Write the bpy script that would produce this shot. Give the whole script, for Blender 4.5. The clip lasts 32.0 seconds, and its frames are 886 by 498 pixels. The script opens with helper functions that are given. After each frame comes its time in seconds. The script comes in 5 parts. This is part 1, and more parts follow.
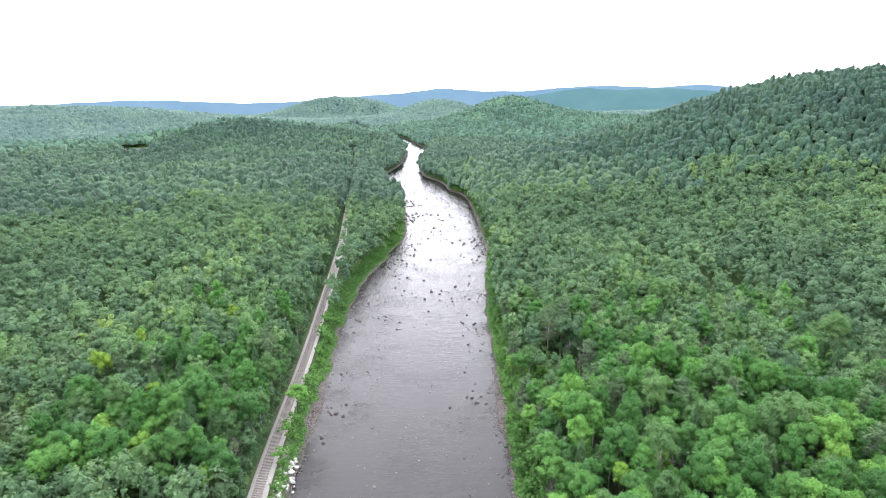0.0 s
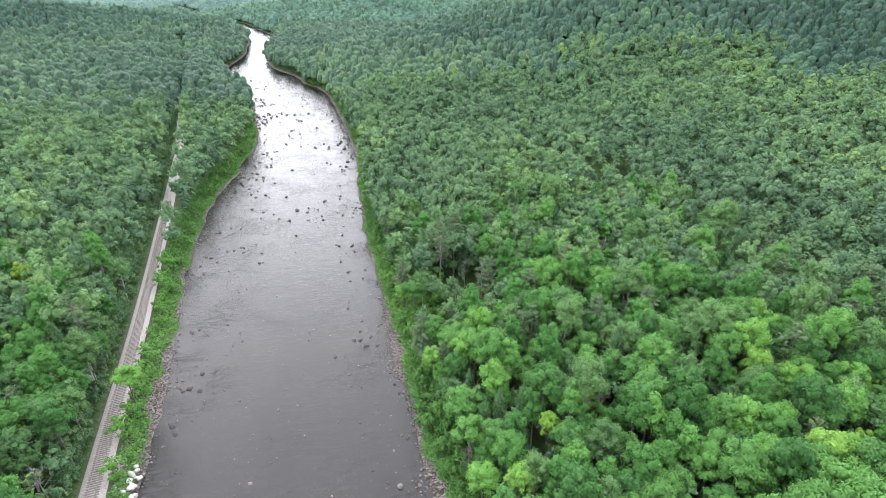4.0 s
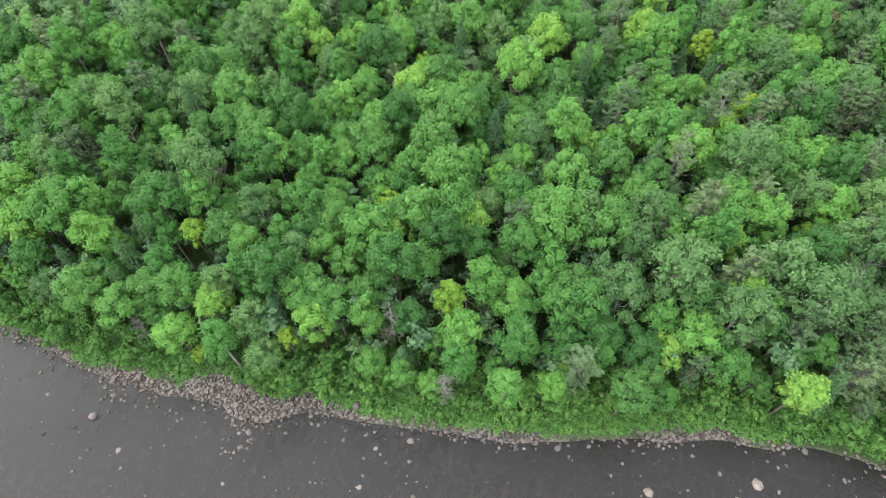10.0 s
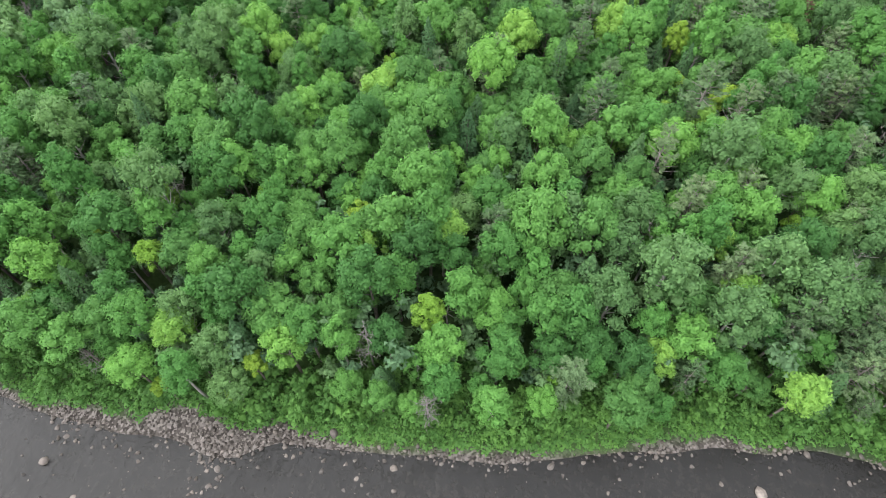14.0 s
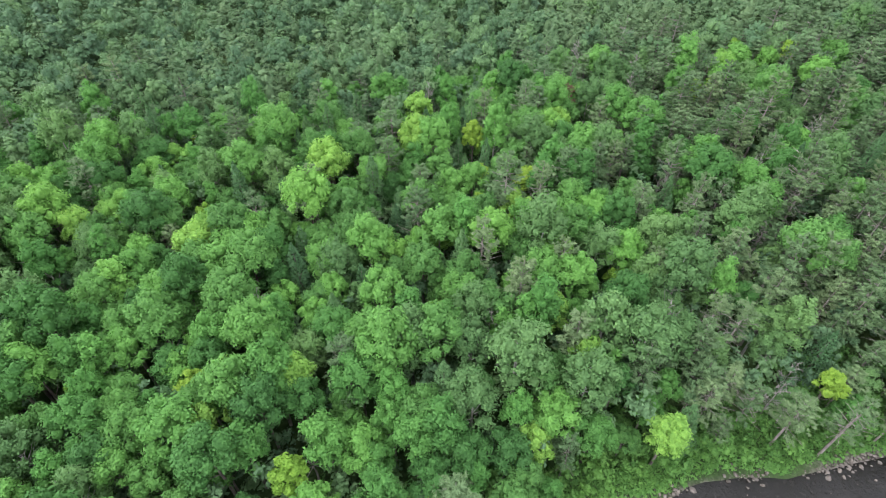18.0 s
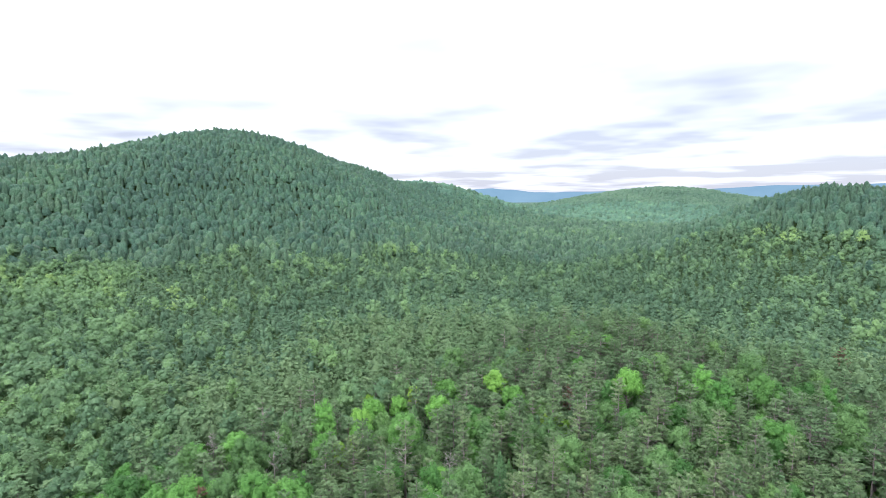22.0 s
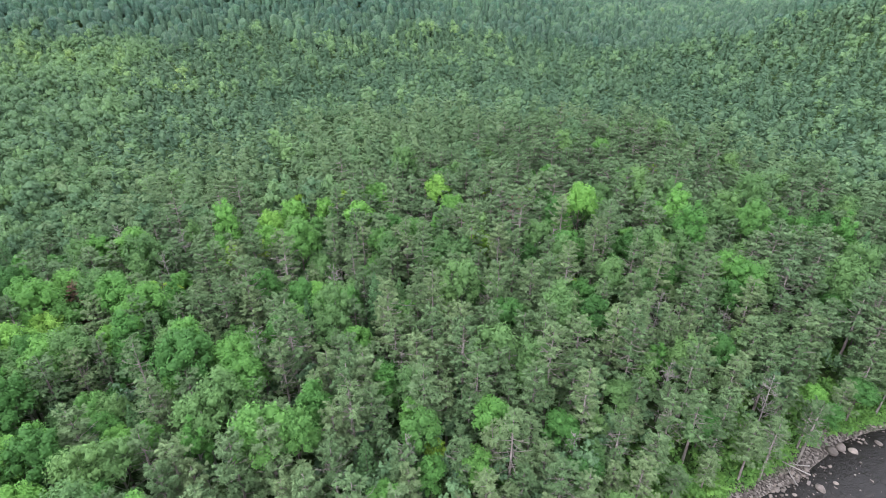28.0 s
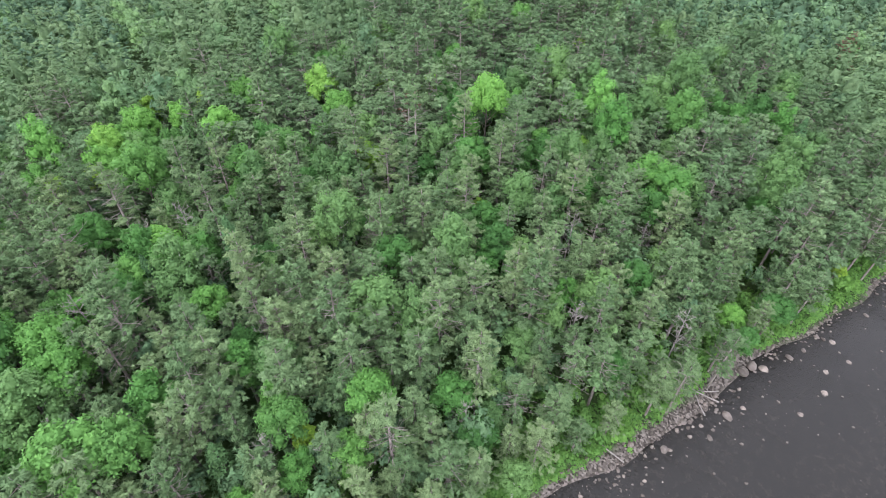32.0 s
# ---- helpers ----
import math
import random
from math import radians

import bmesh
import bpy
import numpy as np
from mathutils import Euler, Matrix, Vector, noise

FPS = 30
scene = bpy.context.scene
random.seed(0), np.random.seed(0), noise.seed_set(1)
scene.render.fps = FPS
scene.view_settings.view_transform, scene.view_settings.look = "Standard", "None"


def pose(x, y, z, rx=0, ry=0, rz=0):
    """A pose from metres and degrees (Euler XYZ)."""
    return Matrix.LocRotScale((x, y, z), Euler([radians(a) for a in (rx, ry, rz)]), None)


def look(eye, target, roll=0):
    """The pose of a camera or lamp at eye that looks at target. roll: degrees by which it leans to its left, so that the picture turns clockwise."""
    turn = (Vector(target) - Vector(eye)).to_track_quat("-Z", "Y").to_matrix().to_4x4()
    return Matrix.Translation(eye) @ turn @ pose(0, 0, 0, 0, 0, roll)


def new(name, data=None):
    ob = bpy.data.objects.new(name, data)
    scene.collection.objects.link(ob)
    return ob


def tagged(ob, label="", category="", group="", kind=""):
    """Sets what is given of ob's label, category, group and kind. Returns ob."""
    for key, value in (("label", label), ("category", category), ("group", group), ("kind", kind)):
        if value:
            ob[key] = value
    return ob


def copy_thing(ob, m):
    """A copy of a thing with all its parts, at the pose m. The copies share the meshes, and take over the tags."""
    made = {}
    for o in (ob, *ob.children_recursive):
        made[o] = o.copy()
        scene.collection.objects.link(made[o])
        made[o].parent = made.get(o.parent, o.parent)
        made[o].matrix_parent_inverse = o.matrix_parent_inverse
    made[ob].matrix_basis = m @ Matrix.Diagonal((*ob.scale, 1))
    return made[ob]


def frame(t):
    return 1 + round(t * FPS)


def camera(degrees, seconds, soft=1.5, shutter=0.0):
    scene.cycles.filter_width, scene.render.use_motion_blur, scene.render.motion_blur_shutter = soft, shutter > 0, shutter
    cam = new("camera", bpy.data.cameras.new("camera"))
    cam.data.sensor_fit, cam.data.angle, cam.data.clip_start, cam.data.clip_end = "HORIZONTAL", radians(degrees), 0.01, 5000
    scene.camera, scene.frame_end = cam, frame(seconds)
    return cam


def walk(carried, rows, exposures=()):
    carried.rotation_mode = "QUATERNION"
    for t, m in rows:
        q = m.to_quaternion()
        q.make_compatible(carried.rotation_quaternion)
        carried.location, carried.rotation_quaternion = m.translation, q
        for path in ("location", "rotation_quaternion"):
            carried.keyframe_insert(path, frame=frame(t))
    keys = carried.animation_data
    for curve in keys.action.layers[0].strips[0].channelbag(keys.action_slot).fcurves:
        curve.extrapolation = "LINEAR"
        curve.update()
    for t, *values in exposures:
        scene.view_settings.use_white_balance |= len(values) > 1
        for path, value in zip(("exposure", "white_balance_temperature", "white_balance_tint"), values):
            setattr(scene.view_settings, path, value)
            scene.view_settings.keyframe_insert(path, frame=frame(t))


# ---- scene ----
# Plan: x east, y upstream along the river, z up; the water lies at z = 0.
cam = camera(79.6, 32.0, soft=0.8)


def view(x, y, z, tilt, heading, roll):
    """A drone pose: tilt above the level, heading clockwise from +y, and roll, in degrees."""
    return pose(x, y, z, 90 + tilt, 0, -heading) @ pose(0, 0, 0, 0, 0, roll)


PATH = [
    (0, view(0.00, 0.00, 95.00, -15.61, 0.00, -0.28)),
    (0.5, view(-0.15, 4.84, 94.30, -15.57, 2.03, -0.22)),
    (1, view(-0.28, 9.60, 93.51, -15.50, 4.79, -0.19)),
    (1.5, view(-0.48, 14.12, 92.80, -15.46, 6.86, -0.17)),
    (2, view(-0.63, 18.23, 92.03, -16.03, 7.29, -0.11)),
    (2.5, view(-0.36, 22.21, 91.44, -18.71, 8.08, -0.01)),
    (4.5, view(1.67, 35.97, 90.04, -29.44, 17.96, -0.28)),
    (5, view(2.07, 38.55, 89.59, -31.93, 22.01, -0.19)),
    (5.5, view(2.30, 40.65, 89.21, -34.36, 26.94, -0.09)),
    (6, view(2.47, 42.62, 88.77, -36.78, 28.96, -0.02)),
    (6.5, view(2.70, 44.51, 87.97, -39.06, 30.41, 0.06)),
    (7, view(2.84, 45.79, 86.99, -41.29, 31.19, 0.13)),
    (7.5, view(3.23, 46.18, 86.01, -43.56, 33.12, 0.33)),
    (8, view(3.59, 46.14, 85.00, -45.91, 37.86, 0.37)),
    (8.5, view(3.81, 45.67, 83.91, -48.02, 53.95, 0.05)),
    (9, view(4.50, 45.67, 82.92, -50.45, 68.14, -0.32)),
    (9.5, view(4.79, 45.71, 82.53, -52.73, 70.14, -0.26)),
    (10, view(4.85, 45.61, 82.46, -54.59, 69.84, -0.13)),
    (10.5, view(4.87, 45.61, 82.10, -54.63, 69.47, 0.03)),
    (11, view(4.79, 45.75, 81.62, -54.64, 69.77, 0.10)),
    (11.5, view(4.83, 45.95, 81.07, -54.67, 71.94, 0.11)),
    (12, view(5.13, 46.12, 80.53, -54.70, 72.62, 0.07)),
    (12.5, view(5.79, 46.30, 79.95, -54.61, 72.21, 0.01)),
    (13, view(6.72, 46.63, 79.33, -54.44, 72.57, -0.17)),
    (13.5, view(7.78, 46.45, 78.93, -54.27, 72.75, -0.13)),
    (15.5, view(9.56, 45.10, 78.79, -53.54, 75.95, 0.24)),
    (16, view(9.86, 44.75, 78.96, -53.68, 77.41, 0.23)),
    (16.5, view(10.34, 44.07, 79.00, -53.62, 81.06, 0.12)),
    (17, view(11.07, 43.21, 79.12, -53.58, 84.41, 0.04)),
    (17.5, view(12.15, 42.25, 79.54, -48.71, 87.21, 0.03)),
    (18, view(13.07, 40.90, 80.12, -43.65, 92.98, 0.14)),
    (18.5, view(13.73, 39.49, 80.94, -38.79, 102.85, 0.43)),
    (19, view(14.33, 37.91, 81.38, -33.98, 112.25, 0.63)),
    (19.5, view(14.67, 36.23, 81.46, -29.04, 117.57, 0.62)),
    (20, view(14.84, 34.20, 81.53, -24.31, 119.72, 0.54)),
    (20.5, view(15.30, 31.90, 81.50, -19.59, 121.35, 0.41)),
    (21, view(15.91, 29.38, 81.37, -14.93, 122.86, 0.25)),
    (21.5, view(16.44, 26.58, 81.31, -10.37, 124.69, 0.05)),
    (22, view(16.84, 23.37, 81.06, -6.02, 125.24, -0.09)),
    (22.5, view(16.92, 19.59, 80.61, -3.79, 125.50, -0.30)),
    (23, view(16.63, 15.53, 80.20, -5.78, 125.88, -0.43)),
    (23.5, view(16.08, 11.26, 79.87, -8.42, 126.39, -0.58)),
    (24, view(15.47, 7.09, 79.56, -11.11, 126.05, -0.63)),
    (24.5, view(14.79, 2.97, 79.31, -13.76, 124.28, -0.59)),
    (25, view(14.10, -1.17, 79.24, -16.33, 123.00, -0.54)),
    (25.5, view(13.60, -5.18, 79.22, -18.92, 121.20, -0.47)),
    (27.5, view(14.56, -20.08, 76.85, -26.53, 114.85, -0.37)),
    (28, view(16.01, -23.22, 76.93, -28.33, 115.93, -0.30)),
    (28.5, view(17.59, -26.16, 77.17, -29.96, 117.00, -0.20)),
    (29, view(19.29, -28.89, 77.28, -31.49, 119.03, -0.17)),
    (29.5, view(20.93, -31.37, 77.27, -33.76, 120.85, -0.09)),
    (30, view(22.61, -33.85, 77.23, -36.14, 121.56, 0.00)),
    (30.5, view(24.41, -36.32, 77.14, -38.12, 122.12, 0.11)),
    (31, view(26.17, -38.98, 77.03, -39.97, 122.33, 0.16)),
    (31.5, view(27.85, -41.30, 76.93, -41.70, 122.59, 0.27)),
    (32, view(29.53, -43.30, 76.85, -43.32, 122.88, 0.34)),
]
walk(cam, PATH, [(0.0, 1.30, 6200, 16), (4.5, 1.27, 6250, 13), (9.0, 1.16, 6500, 10), (16.5, 1.12, 6450, 11), (19.5, 1.15, 6250, 14), (25.0, 1.18, 6200, 16), (32.0, 1.22, 6250, 17)])

# ---------------------------------------------------------------- world, sun
SUN_HEIGHT, SUN_TURN = radians(42), radians(-12)  # turn clockwise from +y
world = bpy.data.worlds.new("overcast_sky")
scene.world = world
world.use_nodes = True
wn, wl = world.node_tree.nodes, world.node_tree.links
wn.clear()
w_out = wn.new("ShaderNodeOutputWorld")
w_bg = wn.new("ShaderNodeBackground")
w_sky = wn.new("ShaderNodeTexSky")
w_sky.sky_type = "NISHITA"
w_sky.sun_disc = False
w_sky.sun_elevation, w_sky.sun_rotation = SUN_HEIGHT, SUN_TURN
w_dim = wn.new("ShaderNodeVectorMath")
w_dim.operation = "SCALE"
w_dim.inputs["Scale"].default_value = 0.10
w_co = wn.new("ShaderNodeTexCoord")
# cloud deck: directions flattened onto a plane overhead, so that the bands close up towards the horizon
w_sep = wn.new("ShaderNodeSeparateXYZ")
w_up = wn.new("ShaderNodeMath")
w_up.operation = "MAXIMUM"
w_up.inputs[1].default_value = 0.0
w_add = wn.new("ShaderNodeMath")
w_add.operation = "ADD"
w_add.inputs[1].default_value = 0.07
w_div = wn.new("ShaderNodeVectorMath")
w_div.operation = "DIVIDE"
w_cmb = wn.new("ShaderNodeCombineXYZ")
w_noise = wn.new("ShaderNodeTexNoise")
w_noise.inputs["Scale"].default_value = 0.85
w_noise.inputs["Detail"].default_value = 3
w_noise.inputs["Roughness"].default_value = 0.45
w_ramp = wn.new("ShaderNodeValToRGB")
for stop, tone in ((0.24, (0.22, 0.233, 0.268)), (0.42, (0.37, 0.387, 0.425)), (0.60, (1.0, 1.01, 1.05))):
    el = w_ramp.color_ramp.elements[0] if stop < 0.3 else w_ramp.color_ramp.elements[-1] if stop > 0.5 else w_ramp.color_ramp.elements.new(stop)
    el.position, el.color = stop, (*tone, 1)
w_mix = wn.new("ShaderNodeMix")
w_mix.data_type = "RGBA"
w_mix.inputs["Factor"].default_value = 0.9
wl.new(w_co.outputs["Generated"], w_sep.inputs[0])
wl.new(w_sep.outputs["Z"], w_up.inputs[0])
wl.new(w_up.outputs[0], w_add.inputs[0])
for axis in ("X", "Y", "Z"):
    wl.new(w_add.outputs[0], w_cmb.inputs[axis])
wl.new(w_co.outputs["Generated"], w_div.inputs[0])
wl.new(w_cmb.outputs[0], w_div.inputs[1])
wl.new(w_div.outputs[0], w_noise.inputs["Vector"])
w_thin = wn.new("ShaderNodeMath")
w_thin.operation = "MULTIPLY_ADD"
w_thin.inputs[1].default_value = 0.18
wl.new(w_noise.outputs["Fac"], w_thin.inputs[2])
wl.new(w_thin.outputs[0], w_ramp.inputs["Fac"])
wl.new(w_sky.outputs[0], w_dim.inputs[0])
wl.new(w_dim.outputs[0], w_mix.inputs["A"])
wl.new(w_ramp.outputs["Color"], w_mix.inputs["B"])
wl.new(w_mix.outputs["Result"], w_bg.inputs["Color"])
# an overcast sky: brighter overhead and round the hidden sun
w_lift = wn.new("ShaderNodeMath")
w_lift.operation = "MULTIPLY_ADD"
w_lift.inputs[1].default_value, w_lift.inputs[2].default_value = 0.15, 1.30
wl.new(w_up.outputs[0], w_lift.inputs[0])
w_dot = wn.new("ShaderNodeVectorMath")
w_dot.operation = "DOT_PRODUCT"
w_dot.inputs[1].default_value = (math.sin(SUN_TURN) * math.cos(SUN_HEIGHT), math.cos(SUN_TURN) * math.cos(SUN_HEIGHT), math.sin(SUN_HEIGHT))
wl.new(w_co.outputs["Generated"], w_dot.inputs[0])
w_near = wn.new("ShaderNodeMath")
w_near.operation = "MAXIMUM"
w_near.inputs[1].default_value = 0.0
wl.new(w_dot.outputs["Value"], w_near.inputs[0])
w_glow = wn.new("ShaderNodeMath")
w_glow.operation = "POWER"
w_glow.inputs[1].default_value = 2.5
wl.new(w_near.outputs[0], w_glow.inputs[0])
w_side = wn.new("ShaderNodeMath")
w_side.operation = "MULTIPLY_ADD"
w_side.inputs[1].default_value = 0.48
wl.new(w_glow.outputs[0], w_side.inputs[0])
# the deck is thicker towards the south-east
w_deck = wn.new("ShaderNodeVectorMath")
w_deck.operation = "DOT_PRODUCT"
w_deck.inputs[1].default_value = (-0.3, 1.0, 1.68)
wl.new(w_co.outputs["Generated"], w_deck.inputs[0])
wl.new(w_deck.outputs["Value"], w_thin.inputs[0])
wl.new(w_lift.outputs[0], w_side.inputs[2])
wl.new(w_side.outputs[0], w_bg.inputs["Strength"])
wl.new(w_bg.outputs[0], w_out.inputs["Surface"])

sun_data = bpy.data.lights.new("sun", "SUN")
sun_data.energy, sun_data.angle, sun_data.color = 0.9, radians(85), (1.0, 0.97, 0.92)
sun = new("sun", sun_data)
sun.matrix_world = look((300 * math.sin(SUN_TURN), 300 * math.cos(SUN_TURN), 300 * math.tan(SUN_HEIGHT)), (0, 0, 0))

# ---------------------------------------------------------------- materials


def shader(name, rough=0.7, spec=0.3):
    m = bpy.data.materials.new(name)
    m.use_nodes = True
    b = m.node_tree.nodes["Principled BSDF"]
    b.inputs["Roughness"].default_value = rough
    b.inputs["Specular IOR Level"].default_value = spec
    return m, m.node_tree.nodes, m.node_tree.links, b


def noise_node(nodes, links, scale, detail=4, rough=0.55, coords="Object", stretch=None):
    co = nodes.new("ShaderNodeTexCoord")
    n = nodes.new("ShaderNodeTexNoise")
    n.inputs["Scale"].default_value = scale
    n.inputs["Detail"].default_value = detail
    n.inputs["Roughness"].default_value = rough
    if stretch:
        mp = nodes.new("ShaderNodeMapping")
        mp.inputs["Scale"].default_value = stretch
        links.new(co.outputs[coords], mp.inputs["Vector"])
        links.new(mp.outputs[0], n.inputs["Vector"])
    else:
        links.new(co.outputs[coords], n.inputs["Vector"])
    return n.outputs["Fac"]


def ramp(nodes, links, fac, stops):
    r = nodes.new("ShaderNodeValToRGB")
    e = r.color_ramp.elements
    while len(e) < len(stops):
        e.new(0.5)
    for el, (p, c) in zip(e, stops):
        el.position, el.color = p, (*c, 1)
    links.new(fac, r.inputs["Fac"])
    return r.outputs["Color"]


def mix(nodes, links, fac, a, b, mode="MIX"):
    n = nodes.new("ShaderNodeMix")
    n.data_type, n.blend_type = "RGBA", mode
    for key, val in (("Factor", fac), ("A", a), ("B", b)):
        if isinstance(val, (int, float)):
            n.inputs[key].default_value = val
        elif isinstance(val, tuple):
            n.inputs[key].default_value = (*val, 1)
        else:
            links.new(val, n.inputs[key])
    return n.outputs["Result"]


def bump(nodes, links, b, height, strength, distance):
    n = nodes.new("ShaderNodeBump")
    n.inputs["Strength"].default_value = strength
    n.inputs["Distance"].default_value = distance
    links.new(height, n.inputs["Height"])
    links.new(n.outputs[0], b.inputs["Normal"])


def leaf_material(name, stops, merged=False, clear=0.22, gloss=0.12, lumps=0.0, vary=0.3):
    """Foliage: the tree's own tone from stops, leaf by leaf variation, and light passing through the leaves."""
    m, nd, ln, b = shader(name, 0.58, gloss)
    if merged:
        at = nd.new("ShaderNodeAttribute")
        at.attribute_name = "tint"
        tone = at.outputs["Fac"]
    else:
        tone = nd.new("ShaderNodeObjectInfo").outputs["Random"]
    base = ramp(nd, ln, tone, stops)
    isl = nd.new("ShaderNodeNewGeometry").outputs["Random Per Island"]
    base = mix(nd, ln, vary, base, ramp(nd, ln, isl, [(0.0, (0.55, 0.62, 0.55)), (0.5, (1, 1, 1)), (1.0, (1.5, 1.38, 1.25))]), "MULTIPLY")
    base = mix(nd, ln, 0.5, base, ramp(nd, ln, noise_node(nd, ln, 1.1, 3), [(0.32, (0.6, 0.66, 0.6)), (0.68, (1.35, 1.28, 1.15))]), "MULTIPLY")
    if lumps:
        lump = noise_node(nd, ln, 0.8, 5, 0.75)
        base = mix(nd, ln, 0.75 * lumps, base, ramp(nd, ln, lump, [(0.34, (0.35, 0.4, 0.35)), (0.5, (1, 1, 1)), (0.68, (1.5, 1.45, 1.3))]), "MULTIPLY")
        bump(nd, ln, b, lump, lumps, 2.2)
    ln.new(base, b.inputs["Base Color"])
    tr = nd.new("ShaderNodeBsdfTranslucent")
    ln.new(mix(nd, ln, 1.0, base, (1.18, 1.2, 0.85), "MULTIPLY"), tr.inputs["Color"])
    ms = nd.new("ShaderNodeMixShader")
    ms.inputs["Fac"].default_value = clear
    ln.new(b.outputs[0], ms.inputs[1])
    ln.new(tr.outputs[0], ms.inputs[2])
    ln.new(ms.outputs[0], nd["Material Output"].inputs["Surface"])
    return m


G_MAPLE = [(0.0, (0.075, 0.179, 0.052)), (0.4, (0.101, 0.237, 0.062)), (0.75, (0.130, 0.299, 0.068)), (1.0, (0.193, 0.356, 0.073))]
G_OAK = [(0.0, (0.050, 0.133, 0.040)), (0.5, (0.070, 0.185, 0.049)), (1.0, (0.097, 0.236, 0.058))]
G_BIRCH = [(0.0, (0.078, 0.162, 0.062)), (0.6, (0.107, 0.210, 0.078)), (1.0, (0.125, 0.234, 0.083))]
G_ASPEN = [(0.0, (0.064, 0.175, 0.046)), (0.5, (0.089, 0.232, 0.058)), (1.0, (0.122, 0.288, 0.071))]
G_PINE = [(0.0, (0.078, 0.139, 0.065)), (0.5, (0.106, 0.175, 0.084)), (1.0, (0.141, 0.209, 0.102))]
G_HEMLOCK = [(0.0, (0.052, 0.118, 0.052)), (1.0, (0.081, 0.162, 0.063))]
G_YELLOW = [(0.0, (0.129, 0.268, 0.042)), (1.0, (0.200, 0.317, 0.046))]
M_ASPEN = leaf_material("aspen_leaves", G_ASPEN)
M_MAPLE = leaf_material("maple_leaves", G_MAPLE)
M_OAK = leaf_material("oak_leaves", G_OAK)
M_BIRCH = leaf_material("birch_leaves", G_BIRCH)
M_PINE = leaf_material("pine_needles", G_PINE, clear=0.12, gloss=0.09)
M_HEMLOCK = leaf_material("hemlock_needles", G_HEMLOCK, clear=0.1)
M_YELLOW = leaf_material("yellow_leaves", G_YELLOW)
M_RUST = leaf_material("rust_needles", [(0.0, (0.115, 0.078, 0.052)), (1.0, (0.125, 0.085, 0.058))], clear=0.1)
# greyed and blued leaf tones put distance haze into the next three woods
M_BROAD_FAR = leaf_material("broadleaf_wood", [(0.0, (0.065, 0.126, 0.074)), (0.35, (0.091, 0.171, 0.092)), (0.75, (0.131, 0.232, 0.104)), (0.95, (0.165, 0.294, 0.109)), (1.0, (0.237, 0.356, 0.104))], True, 0.18, 0.1, 0.35, 0.25)
M_OUTER_WOOD = leaf_material("outer_wood", [(0.0, (0.071, 0.130, 0.074)), (0.45, (0.100, 0.180, 0.096)), (0.85, (0.141, 0.245, 0.109)), (1.0, (0.204, 0.315, 0.112))], True, 0.14, 0.08, 0.4, 0.25)
M_OUTER_PINE = leaf_material("outer_pines", [(0.0, (0.056, 0.110, 0.068)), (0.5, (0.074, 0.136, 0.082)), (1.0, (0.098, 0.166, 0.094))], True, 0.1, 0.06, 0.0, 0.2)
M_PINE_FAR = leaf_material("conifer_wood", [(0.0, (0.076, 0.136, 0.068)), (0.5, (0.102, 0.172, 0.086)), (1.0, (0.134, 0.204, 0.104))], True, 0.12, 0.08, 0.0, 0.25)
# colour darkened for the self-shadow the plain caps lack, and blued for haze
M_VALLEY_DIMMED = leaf_material("valley_wood_dimmed", [(0.0, (0.046, 0.091, 0.066)), (0.45, (0.066, 0.127, 0.082)), (0.85, (0.089, 0.170, 0.093)), (1.0, (0.130, 0.220, 0.098))], True, 0.08, 0.15, 0.8)
# haze and leaf shade put into this darker, bluer green
M_HILL_HAZED = leaf_material("hillside_wood_hazed", [(0.0, (0.041, 0.090, 0.070)), (0.5, (0.058, 0.127, 0.089)), (0.9, (0.080, 0.164, 0.097)), (1.0, (0.111, 0.207, 0.104))], True, 0.06, 0.15, 1.0)
# distance haze put into these two leaf colours, stronger in the second
M_DISTANT_HAZED = leaf_material("distant_wood_hazed", [(0.0, (0.052, 0.106, 0.082)), (0.5, (0.072, 0.146, 0.104)), (0.9, (0.096, 0.186, 0.116)), (1.0, (0.130, 0.230, 0.124))], True, 0.06, 0.05, 0.0, 0.16)
M_HAZY_WOOD = leaf_material("haze_paled_wood", [(0.0, (0.078, 0.136, 0.124)), (0.5, (0.098, 0.166, 0.144)), (0.9, (0.122, 0.202, 0.158)), (1.0, (0.150, 0.236, 0.166))], True, 0.06, 0.05, 0.0, 0.10)
# conifer green with the blue of haze put into it
M_HILL_PINE_HAZED = leaf_material("hillside_conifers_hazed", [(0.0, (0.045, 0.097, 0.067)), (1.0, (0.077, 0.142, 0.091))], True, 0.06, 0.12, 0.9)
M_SHRUB = leaf_material("shrub_leaves", [(0.0, (0.065, 0.155, 0.043)), (0.5, (0.090, 0.204, 0.052)), (0.85, (0.120, 0.254, 0.059)), (1.0, (0.190, 0.297, 0.064))], True)


def make_bark(name, dark, light):
    m, nd, ln, b = shader(name, 0.85, 0.2)
    n = noise_node(nd, ln, 3.0, 5, 0.6, stretch=(1, 1, 0.25))
    ln.new(ramp(nd, ln, n, [(0.35, dark), (0.65, light)]), b.inputs["Base Color"])
    bump(nd, ln, b, n, 0.5, 0.04)
    return m


M_BARK = make_bark("bark", (0.07, 0.06, 0.05), (0.20, 0.18, 0.155))
M_BIRCH_BARK = make_bark("birch_bark", (0.22, 0.21, 0.19), (0.5, 0.48, 0.45))
M_PINE_WOOD = make_bark("pine_bark", (0.13, 0.115, 0.10), (0.30, 0.275, 0.25))
M_DEAD = make_bark("dead_wood", (0.13, 0.12, 0.11), (0.32, 0.30, 0.28))

